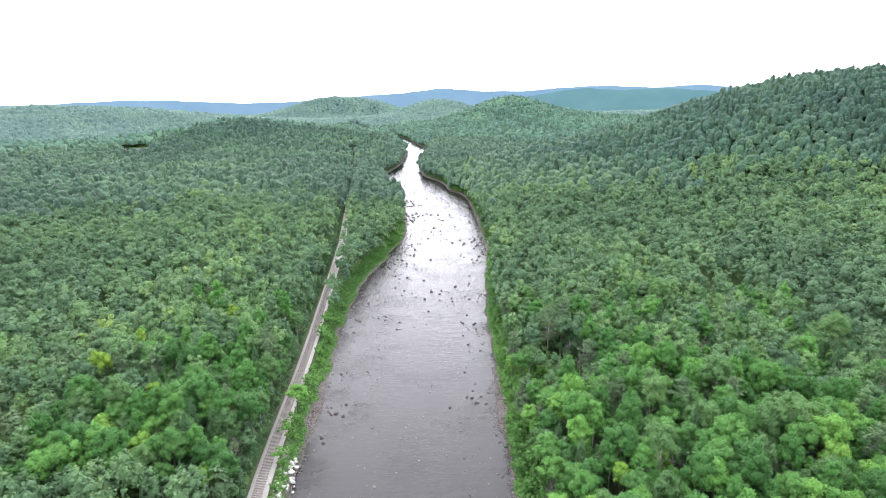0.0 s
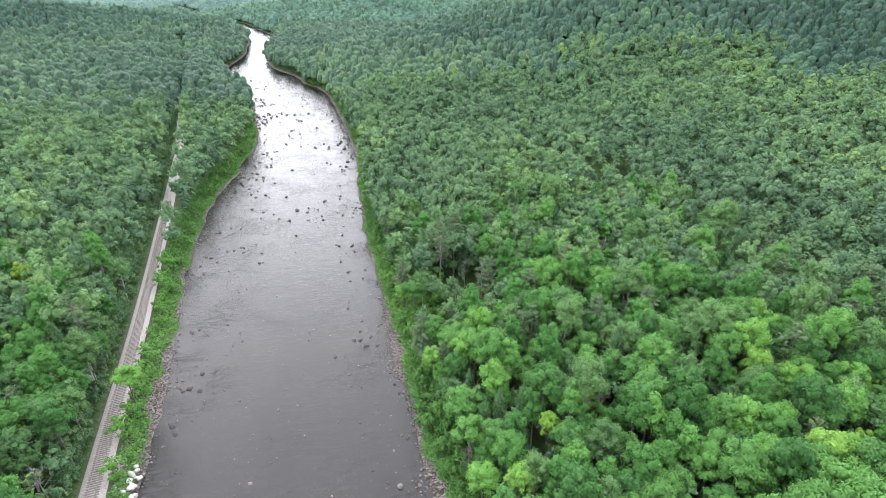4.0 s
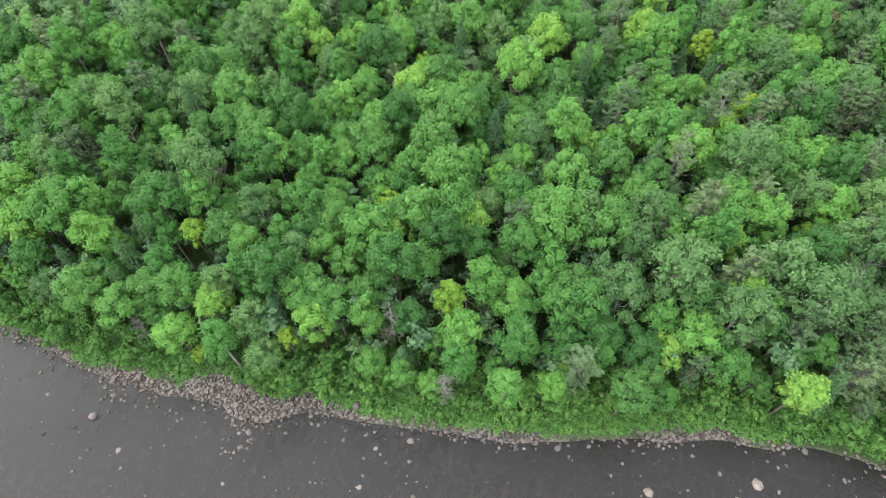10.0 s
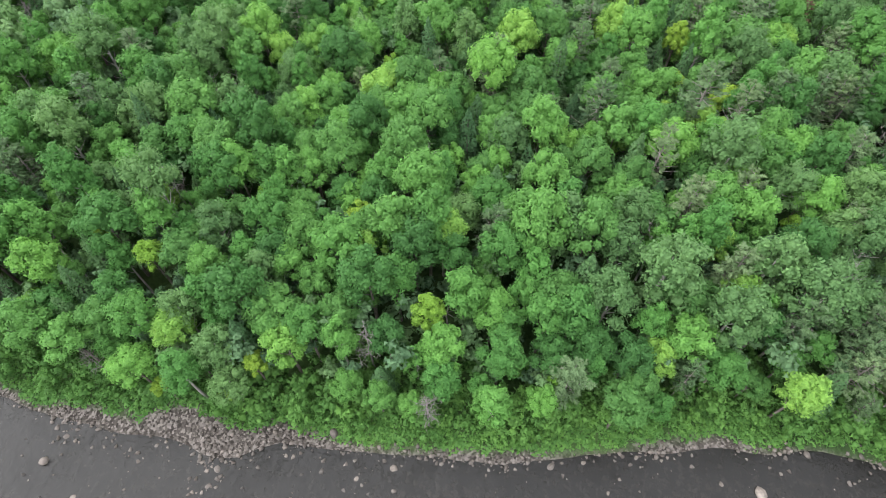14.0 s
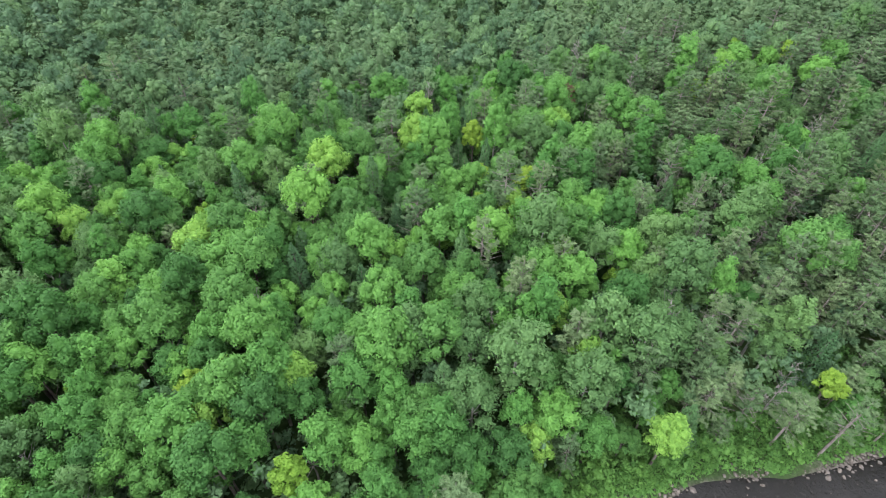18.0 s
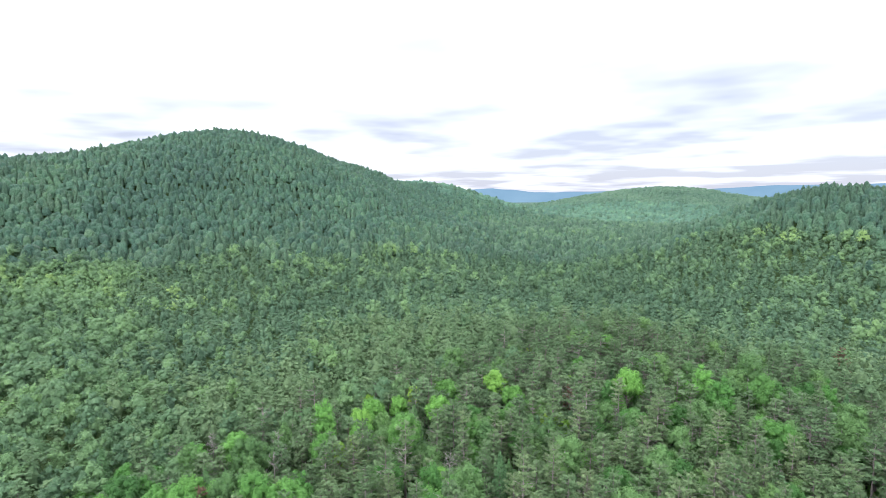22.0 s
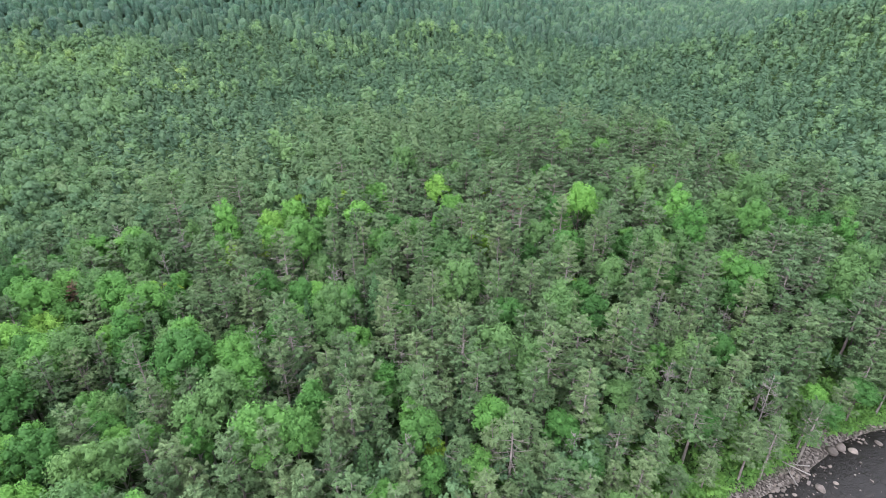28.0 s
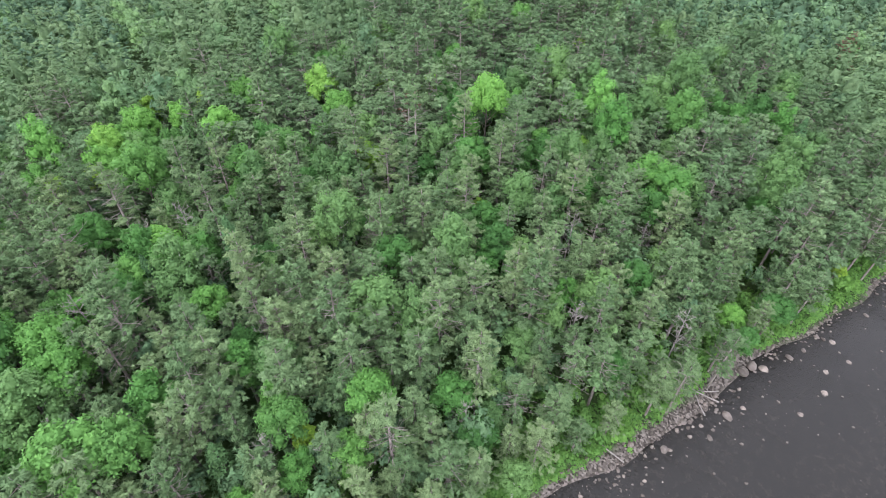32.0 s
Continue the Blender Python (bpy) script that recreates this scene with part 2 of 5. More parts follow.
# ground: forest floor and grass, going over to gravel on the shore
M_GROUND, nd, ln, b = shader("forest_floor", 0.95, 0.1)
big, fine = noise_node(nd, ln, 0.05, 4), noise_node(nd, ln, 1.6, 5)
soil = ramp(nd, ln, big, [(0.35, (0.032, 0.058, 0.022)), (0.6, (0.050, 0.092, 0.030)), (0.75, (0.085, 0.118, 0.046))])
soil = mix(nd, ln, 0.6, soil, ramp(nd, ln, fine, [(0.3, (0.5, 0.5, 0.5)), (0.7, (1.4, 1.35, 1.2))]), "MULTIPLY")
cell = nd.new("ShaderNodeTexVoronoi")
cell.inputs["Scale"].default_value = 3.2
cell_at = nd.new("ShaderNodeTexCoord")
ln.new(cell_at.outputs["Object"], cell.inputs["Vector"])
cell_tone = nd.new("ShaderNodeSeparateColor")
ln.new(cell.outputs["Color"], cell_tone.inputs[0])
gravel = ramp(nd, ln, cell_tone.outputs[0], [(0.1, (0.030, 0.026, 0.023)), (0.5, (0.080, 0.070, 0.062)), (0.95, (0.19, 0.17, 0.155))])
shore = nd.new("ShaderNodeAttribute")
shore.attribute_name = "shore"
ln.new(mix(nd, ln, shore.outputs["Fac"], soil, gravel), b.inputs["Base Color"])
bump(nd, ln, b, fine, 0.7, 0.25)

# far land carries its wood as bumps, pale blue haze put into its colour
M_FARLAND_HAZED, nd, ln, b = shader("wooded_hills_hazed", 0.95, 0.05)
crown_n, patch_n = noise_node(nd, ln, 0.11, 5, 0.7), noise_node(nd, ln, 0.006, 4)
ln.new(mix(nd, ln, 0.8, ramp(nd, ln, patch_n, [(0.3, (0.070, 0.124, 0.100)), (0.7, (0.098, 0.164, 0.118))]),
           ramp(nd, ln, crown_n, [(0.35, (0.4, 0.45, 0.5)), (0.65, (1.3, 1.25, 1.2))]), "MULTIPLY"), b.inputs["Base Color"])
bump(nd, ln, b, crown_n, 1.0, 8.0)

# peat-brown river water: a mirror of the sky at low angles, the dark bed seen from above
M_WATER, nd, ln, b = shader("river_water", 0.10, 0.52)
b.inputs["IOR"].default_value = 1.36
bed = mix(nd, ln, 0.5, ramp(nd, ln, noise_node(nd, ln, 0.05, 5, 0.6, stretch=(1, 0.35, 1)), [(0.3, (0.0046, 0.0043, 0.0036)), (0.7, (0.0112, 0.0102, 0.0086))]),
          ramp(nd, ln, noise_node(nd, ln, 0.9, 8, 0.78), [(0.36, (0.25, 0.26, 0.28)), (0.5, (1, 1, 1)), (0.66, (2.8, 2.6, 2.4))]), "MULTIPLY")
ln.new(bed, b.inputs["Base Color"])
wave = mix(nd, ln, 0.5, noise_node(nd, ln, 0.30, 6, 0.68, stretch=(0.7, 1.25, 1)), noise_node(nd, ln, 1.9, 4, 0.6))
# riffles: patches of short steep ripples between smooth runs
rough_water = ramp(nd, ln, noise_node(nd, ln, 0.055, 4, 0.65), [(0.40, (0, 0, 0)), (0.60, (1, 1, 1))])
riffle = mix(nd, ln, 1.0, rough_water, ramp(nd, ln, noise_node(nd, ln, 0.42, 6, 0.72, stretch=(0.5, 1.4, 1)), [(0.47, (0, 0, 0)), (0.56, (1, 1, 1))]), "MULTIPLY")
bump(nd, ln, b, mix(nd, ln, 0.2, wave, riffle, "ADD"), 0.52, 0.40)


def make_stone(name, dark, light, scale=1.3):
    m, nd, ln, b = shader(name, 0.8, 0.3)
    isl = nd.new("ShaderNodeObjectInfo").outputs["Random"]
    n = noise_node(nd, ln, scale, 6, 0.65)
    c = ramp(nd, ln, n, [(0.3, dark), (0.7, light)])
    rnd = nd.new("ShaderNodeNewGeometry").outputs["Random Per Island"]
    c = mix(nd, ln, 0.9, c, ramp(nd, ln, rnd, [(0.0, (0.55, 0.52, 0.5)), (0.6, (1, 1, 1)), (1.0, (1.5, 1.45, 1.4))]), "MULTIPLY")
    c = mix(nd, ln, 0.5, c, ramp(nd, ln, isl, [(0.0, (0.6, 0.6, 0.6)), (1.0, (1.3, 1.3, 1.3))]), "MULTIPLY")
    ln.new(c, b.inputs["Base Color"])
    bump(nd, ln, b, n, 0.5, 0.08)
    return m


M_STONE = make_stone("river_stone", (0.085, 0.074, 0.066), (0.22, 0.195, 0.175))
M_WET = make_stone("wet_stone", (0.035, 0.032, 0.03), (0.10, 0.092, 0.085))
M_RIPRAP = make_stone("pale_riprap", (0.45, 0.44, 0.41), (0.75, 0.74, 0.70))
M_BALLAST = make_stone("track_ballast", (0.17, 0.156, 0.14), (0.36, 0.335, 0.305), 3.0)
M_SLEEPER = make_bark("weathered_timber", (0.105, 0.095, 0.085), (0.20, 0.185, 0.17))
M_RAIL, nd, ln, b = shader("rusty_rail", 0.5, 0.5)
ln.new(ramp(nd, ln, noise_node(nd, ln, 2.0), [(0.3, (0.15, 0.115, 0.095)), (0.7, (0.27, 0.23, 0.20))]), b.inputs["Base Color"])
b.inputs["Metallic"].default_value = 0.5

# ---------------------------------------------------------------- mesh helpers


def mesh_of(name, v, faces, material, tint=None):
    """A mesh from arrays: vertices (n, 3), faces (m, 3 or 4); tint: a number a face."""
    v, faces = np.asarray(v, np.float32), np.asarray(faces, np.int32)
    m, k = faces.shape
    me = bpy.data.meshes.new(name)
    me.vertices.add(len(v))
    me.vertices.foreach_set("co", v.ravel())
    me.loops.add(m * k)
    me.loops.foreach_set("vertex_index", faces.ravel())
    me.polygons.add(m)
    me.polygons.foreach_set("loop_start", np.arange(0, m * k, k, dtype=np.int32))
    me.update(calc_edges=True)
    me.materials.append(material)
    if tint is not None:
        me.attributes.new("tint", "FLOAT", "FACE").data.foreach_set("value", np.asarray(tint, np.float32))
    return me


def cards(rng, centres, normals, length, width, fold=0.18, ways=None):
    """Leaf sprays: one pointed blade a centre, facing its normal. Returns vertices and faces."""
    n = len(centres)
    nr = normals / np.maximum(np.linalg.norm(normals, axis=1, keepdims=True), 1e-6)
    t = np.cross(nr, rng.normal(size=(n, 3))) if ways is None else ways - nr * (ways * nr).sum(1, keepdims=True)
    t /= np.maximum(np.linalg.norm(t, axis=1, keepdims=True), 1e-6)
    u = np.cross(nr, t)
    a = (length * rng.uniform(0.75, 1.35, n))[:, None]
    w = (width * rng.uniform(0.75, 1.35, n))[:, None] * 0.6
    v = np.stack([centres + t * a * 0.6 - nr * a * fold, centres - t * a * 0.4 + u * w, centres - t * a * 0.4 - u * w], 1)
    return v.reshape(-1, 3), np.arange(3 * n).reshape(n, 3)


def tube(points, radii, sides=5):
    """A tapered limb through points. Returns vertices and quads."""
    vs, fs = [], []
    pts = [Vector(p) for p in points]
    for i, p in enumerate(pts):
        way = (pts[min(i + 1, len(pts) - 1)] - pts[max(i - 1, 0)]).normalized()
        s = way.cross(Vector((0.31, 0.83, 0.46))).normalized()
        t = way.cross(s)
        for k in range(sides):
            a = 2 * math.pi * k / sides
            vs.append(tuple(p + (s * math.cos(a) + t * math.sin(a)) * radii[i]))
    for i in range(len(pts) - 1):
        for k in range(sides):
            k2 = (k + 1) % sides
            fs.append((i * sides + k, i * sides + k2, (i + 1) * sides + k2, (i + 1) * sides + k))
    return np.array(vs), np.array(fs)


def gather(pieces):
    """Joins (vertices, faces) pairs."""
    vs, fs, n = [], [], 0
    for v, f in pieces:
        vs.append(v)
        fs.append(np.asarray(f) + n)
        n += len(v)
    return np.concatenate(vs), np.concatenate(fs)


def spread(template, places, scales, turns, tones, heights=None):
    """One big mesh's arrays: the template (vertices, faces) set at every place."""
    v, f = template
    n = len(places)
    c, s = np.cos(turns)[:, None], np.sin(turns)[:, None]
    sz = (heights if heights is not None else scales)
    x = (v[None, :, 0] * c - v[None, :, 1] * s) * scales[:, None] + places[:, 0:1]
    y = (v[None, :, 0] * s + v[None, :, 1] * c) * scales[:, None] + places[:, 1:2]
    z = v[None, :, 2] * sz[:, None] + places[:, 2:3]
    vv = np.stack([x, y, z], 2).reshape(-1, 3)
    ff = (f[None] + (np.arange(n) * len(v))[:, None, None]).reshape(-1, f.shape[1])
    return vv, ff, np.repeat(tones, len(f))


def part(name, me, parent, label=""):
    ob = new(name, me)
    ob.parent = parent
    return tagged(ob, label)


def noise2(x, y, scale, seed=0.0):
    """Smooth value noise on arrays, about -1 to 1."""
    x, y = np.asarray(x, float) / scale + seed * 7.31, np.asarray(y, float) / scale - seed * 3.77
    x0, y0 = np.floor(x), np.floor(y)
    fx, fy = x - x0, y - y0
    fx, fy = fx * fx * (3 - 2 * fx), fy * fy * (3 - 2 * fy)

    def h(i, j):
        q = np.sin(i * 127.1 + j * 311.7 + seed * 17.3) * 43758.5453
        return (q - np.floor(q)) * 2 - 1
    return (h(x0, y0) * (1 - fx) + h(x0 + 1, y0) * fx) * (1 - fy) + (h(x0, y0 + 1) * (1 - fx) + h(x0 + 1, y0 + 1) * fx) * fy


# ---------------------------------------------------------------- the lie of the land
EAST_BANK = [(-4900, 300), (-1500, 60), (-500, 34), (-230, 40), (-157, 42.8), (-132, 43.3), (-116, 46), (-103, 44.2), (-86, 45.1), (-73, 46.7), (-40, 46.5), (-8, 44.6), (2, 44.0), (11, 40.6), (20, 38.3), (29, 35.9), (36, 33.0),
             (45, 29.2), (58, 25.9), (67, 24.8), (76, 22.8), (81, 18.4), (85, 18.2), (93, 19.6), (106, 16.4), (123, 17.2), (144, 16.3), (158, 17.9), (177, 18.4), (202, 19.0), (217, 18.3), (272, 22.6), (334, 28), (371, 28.9),
             (450, 27.4), (507, 25.2), (550, 21.5), (579, 7), (629, 0), (695, -26), (760, -34), (835, -36), (960, -24), (1085, -30), (1420, -96), (1725, -190), (2000, -265), (2230, -335), (2330, -440), (2400, -510), (4900, -1300)]
WEST_BANK = [(-4900, 200), (-1500, -10), (-500, -26), (-150, -14), (-100, -13), (0, -14), (50, -26), (85, -36), (113, -38), (123, -39.3), (138, -38.6), (160, -40), (192, -41.6), (210, -43), (240, -43.4), (283, -42.4),
             (316, -35), (328, -34), (372, -27), (408, -28.4), (516, -38), (540, -42), (600, -62), (680, -80), (760, -70), (836, -63), (960, -66), (1085, -72), (1420, -128), (1725, -245), (2000, -330), (2230, -420), (2330, -490), (2400, -440), (4900, -1230)]
TRACK = [(-900, -90), (-300, -44), (-100, -30), (0, -28), (60, -38), (107, -46.5), (127, -47.4), (153, -48.9), (191, -52.1), (246, -57.8), (318, -64.8), (354, -69), (396, -75.1), (591, -102), (623, -105), (900, -150), (1500, -330)]


def eased(line):
    """The same line with its corners rounded."""
    a = np.array(line, float)
    ty = np.arange(a[0, 0], a[-1, 0], 6.0)
    tx = np.interp(ty, a[:, 0], a[:, 1])
    for _ in range(30):
        tx[1:-1] = (tx[:-2] + 2 * tx[1:-1] + tx[2:]) / 4
    return list(zip(ty, tx))


def along(line, y):
    a = np.array(line, float)
    return np.interp(y, a[:, 0], a[:, 1])


def east(y):
    y = np.asarray(y, float)
    return along(EAST_BANK, y) + 0.9 * noise2(y, y * 0, 9, 1) + 0.5 * noise2(y, y * 0, 3.5, 2)


def west(y):
    y = np.asarray(y, float)
    return along(WEST_BANK, y) + 1.0 * noise2(y, y * 0, 11, 3) + 0.5 * noise2(y, y * 0, 4, 4)


# gravel bars on the shore: x, y, radius, width
BARS = [(19, 84, 9, 4.5), (17, 100, 8, 1.8), (17, 152, 9, 3.0), (-38, 150, 12, 3.0), (40, 14, 8, 1.5), (46, -80, 16, 1.2), (45, -110, 10, 1.6)]


def gravel_bar(x, y):
    q = 0
    for cx, cy, r, w in BARS:
        q = q + w * np.exp(-((x - cx) ** 2 + (y - cy) ** 2) / (2 * r * r))
    return q


TRACK = eased(TRACK)

# hills: centre x, y, height, spread along x and y
HILLS = [(854, -195, 150, 185, 165), (835, -60, 92, 165, 120), (800, 80, 98, 150, 150), (650, 590, 120, 230, 200), (800, 350, 112, 190, 170), (412, 640, 92, 150, 160), (1030, -620, 88, 150, 170), (925, -390, 108, 110, 130),
         (210, -590, 69, 90, 130), (160, -125, 9, 70, 60), (213, 1720, 86, 120, 210), (360, 1750, 46, 190, 250), (-8, 2320, 84, 150, 230), (-403, 1040, 46, 130, 130), (-250, 1130, 22, 130, 150),
         (-535, 2680, 92, 180, 125), (-345, 2700, 74, 150, 110), (-1250, 1750, 68, 420, 330), (-2000, 1900, 62, 420, 400), (1250, -1900, 88, 240, 320), (600, -2300, 50, 500, 400), (2600, 300, 90, 700, 900),
         (900, 1900, 40, 400, 500), (-1500, -300, 60, 500, 700), (-900, -1700, 70, 500, 500)]


POND = (-560, 1000, 10.0, 85)  # x, y, height, radius


def land(x, y):
    """Height of the ground."""
    x, y = np.asarray(x, float), np.asarray(y, float)
    z = 3.6 + 0.9 * noise2(x, y, 60, 5) + 0.4 * noise2(x, y, 18, 6)
    far = np.clip((np.hypot(x, y) - 300) / 900, 0, 1)
    z = z + far * (6 * noise2(x, y, 190, 7) + 2)
    up = 0
    for cx, cy, h, sx, sy in HILLS:
        up = up + (h * np.exp(-((x - cx) / sx) ** 2 / 2 - ((y - cy) / sy) ** 2 / 2)) ** 3
    z = z + np.cbrt(up)
    px, py, pz, pr = POND
    basin = np.clip((1.6 * pr - np.hypot(x - px, y - py)) / (0.5 * pr), 0, 1)
    z = z * (1 - basin) + pz * basin
    d = np.maximum(x - east(y), west(y) - x) + 0.6 * np.clip(y - 2240, 0, None)
    bank = np.interp(d, [-12, -4, -1, 0, 2.5, 5, 9, 16, 26], [-1.4, -0.7, -0.25, -0.03, 0.28, 0.7, 1.7, 2.7, 3.2])
    blend = np.clip((d - 10) / 30, 0, 1)
    z = bank * (1 - blend) + z * blend
    tr = np.abs(x - along(TRACK, y))
    k = np.clip((tr - 4.2) / 4.5, 0, 1)
    k = np.where(y > 920, 1, k)
    return np.where(d > 0, z * k + 2.5 * (1 - k), z)


# ---------------------------------------------------------------- ground and river
off = np.concatenate([np.arange(0, 12, 1.0), np.arange(12, 80, 2.2), np.arange(80, 130, 7.5), np.geomspace(130, 4800, 44)])
rows_y = np.concatenate([-np.geomspace(4800, 245, 30), np.arange(-240, 340, 2.5), np.geomspace(342, 4800, 60)])
over = np.linspace(0, 1, 9)[1:-1]
gx = []
for y in rows_y:
    e, w = float(east(y)), float(west(y))
    gx.append(np.concatenate([w - off[::-1], w + (e - w) * over, e + off]))
gx = np.array(gx)
gy = np.repeat(rows_y[:, None], gx.shape[1], 1)
gz = land(gx, gy)
nr_, nc_ = gx.shape
ids = np.arange(nr_ * nc_).reshape(nr_, nc_)
quads = np.stack([ids[:-1, :-1], ids[:-1, 1:], ids[1:, 1:], ids[1:, :-1]], -1).reshape(-1, 4)
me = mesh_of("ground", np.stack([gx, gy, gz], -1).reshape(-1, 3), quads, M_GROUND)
me.materials.append(M_FARLAND_HAZED)
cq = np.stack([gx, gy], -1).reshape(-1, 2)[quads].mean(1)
# past 1900 m the ground takes the haze-tinted colour
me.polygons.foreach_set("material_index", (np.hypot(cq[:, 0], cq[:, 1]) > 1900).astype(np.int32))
dist = np.maximum(gx - np.array([float(east(y)) for y in rows_y])[:, None], np.array([float(west(y)) for y in rows_y])[:, None] - gx)
shore_v = np.clip((1.5 + 2.5 * np.clip((gy - 350) / 300, 0, 1) + 1.5 * noise2(gx, gy, 7, 8) + gravel_bar(gx, gy) - dist) / 1.2, 0, 1)
shore_v = np.maximum(shore_v, np.clip(3.0 - np.abs(gx - along(TRACK, gy)), 0, 1) * 0.8 * (gy < 920))
me.attributes.new("shore", "FLOAT", "POINT").data.foreach_set("value", shore_v.ravel().astype(np.float32))
me.polygons.foreach_set("use_smooth", np.ones(len(quads), bool))
tagged(new("ground", me), "wooded valley floor with gravel river shores and hills", "ground", kind="structure")

wy = rows_y[(rows_y > -4000) & (rows_y < 4000)]
wx = np.array([np.linspace(float(west(y)) - 1.2, float(east(y)) + 1.2, 9) for y in wy])
ids = np.arange(wx.size).reshape(wx.shape)
me = mesh_of("water", np.stack([wx, np.repeat(wy[:, None], 9, 1), wx * 0], -1).reshape(-1, 3),
             np.stack([ids[:-1, :-1], ids[:-1, 1:], ids[1:, 1:], ids[1:, :-1]], -1).reshape(-1, 4), M_WATER)
tagged(new("water", me), "shallow peat-brown river with small ripples", "river", kind="structure")

# ---------------------------------------------------------------- trees: shapes
rng = np.random.default_rng(7)


def ball(n):
    """n directions spread evenly over a sphere."""
    i = np.arange(n) + 0.5
    ph, th = np.arccos(1 - 2 * i / n), math.pi * (1 + 5 ** 0.5) * i
    return np.stack([np.cos(th) * np.sin(ph), np.sin(th) * np.sin(ph), np.cos(ph)], 1)


def lobe_shell(centre, radius, squash=0.92, jitter=0.16, low=-0.62):
    """A lumpy rounded clump of twelve corners, its underside left out when it lies low."""
    p = (1 + 5 ** 0.5) / 2
    v = np.array([(-1, p, 0), (1, p, 0), (-1, -p, 0), (1, -p, 0), (0, -1, p), (0, 1, p), (0, -1, -p), (0, 1, -p), (p, 0, -1), (p, 0, 1), (-p, 0, -1), (-p, 0, 1)]) / math.hypot(1, p)
    f = np.array([(0, 11, 5), (0, 5, 1), (0, 1, 7), (0, 7, 10), (0, 10, 11), (1, 5, 9), (5, 11, 4), (11, 10, 2), (10, 7, 6), (7, 1, 8), (3, 9, 4), (3, 4, 2), (3, 2, 6), (3, 6, 8), (3, 8, 9), (4, 9, 5), (2, 4, 11), (6, 2, 10), (8, 6, 7), (9, 8, 1)])
    a = rng.uniform(0, 6.283)
    v = v * rng.uniform(1 - jitter, 1 + jitter, (12, 1))
    v = np.stack([v[:, 0] * math.cos(a) - v[:, 1] * math.sin(a), v[:, 0] * math.sin(a) + v[:, 1] * math.cos(a), v[:, 2]], 1)
    f = f[v[f].mean(1)[:, 2] > low]
    return centre + v * radius * np.array([1, 1, squash]), f


def crown_lobes(r, high, base, lobes, peak=1.0, fat=1.0):
    """Clumps over a domed crown: rows of x, y, z, radius; r is the crown's outer radius."""
    sx, sy = rng.uniform(0.86, 1.14), rng.uniform(0.86, 1.14)
    mid, rows = base + high * 0.42, []
    for d in ball(int(lobes * 1.5)):
        d = d + rng.normal(size=3) * 0.20
        if d[2] < -0.36:
            continue
        d = d / np.linalg.norm(d)
        rad = r * rng.uniform(0.20, 0.37) * fat
        k = rng.uniform(0.80, 1.10)
        out = (1 - max(d[2], 0) * 0.25 * (peak > 1)) * k
        rows.append((d[0] * (r - rad) * sx * out, d[1] * (r - rad) * sy * out, mid + d[2] * (high * 0.58 - rad * 0.8) * k * (peak if d[2] > 0.6 else 1), rad))
    rows.append((0, 0, mid + high * 0.08, r * 0.55))
    return np.array(rows)


def broad_crown(r, high, base, lobes, leaves, size, shell=0.86, ragged=0.22, peak=1.0, fat=1.0):
    """A broad crown: leaf sprays over the outer sides of many rounded clumps, each with a leafy heart."""
    top = crown_lobes(r, high, base, lobes, peak, fat)
    share = top[:, 3] ** 2
    pick = rng.choice(len(top), leaves, p=share / share.sum())
    out = top[pick, :3] - np.array([0, 0, base + high * 0.35])
    out /= np.maximum(np.linalg.norm(out, axis=1, keepdims=True), 1e-6)
    d = rng.normal(size=(leaves, 3)) + out * 0.75 + np.array([0, 0, 0.35])
    d /= np.linalg.norm(d, axis=1, keepdims=True)
    c = top[pick, :3] + d * (top[pick, 3] * (0.93 + ragged * rng.uniform(-0.5, 1, leaves)))[:, None]
    nrm = d + rng.normal(size=(leaves, 3)) * 0.36 + np.array([0, 0, 0.25])
    sprays = cards(rng, c, nrm, size, size * 0.75)
    if not shell:
        return sprays
    return gather([sprays] + [lobe_shell(q[:3], q[3] * shell, low=-0.62 if leaves > 300 else -0.3) for q in top])


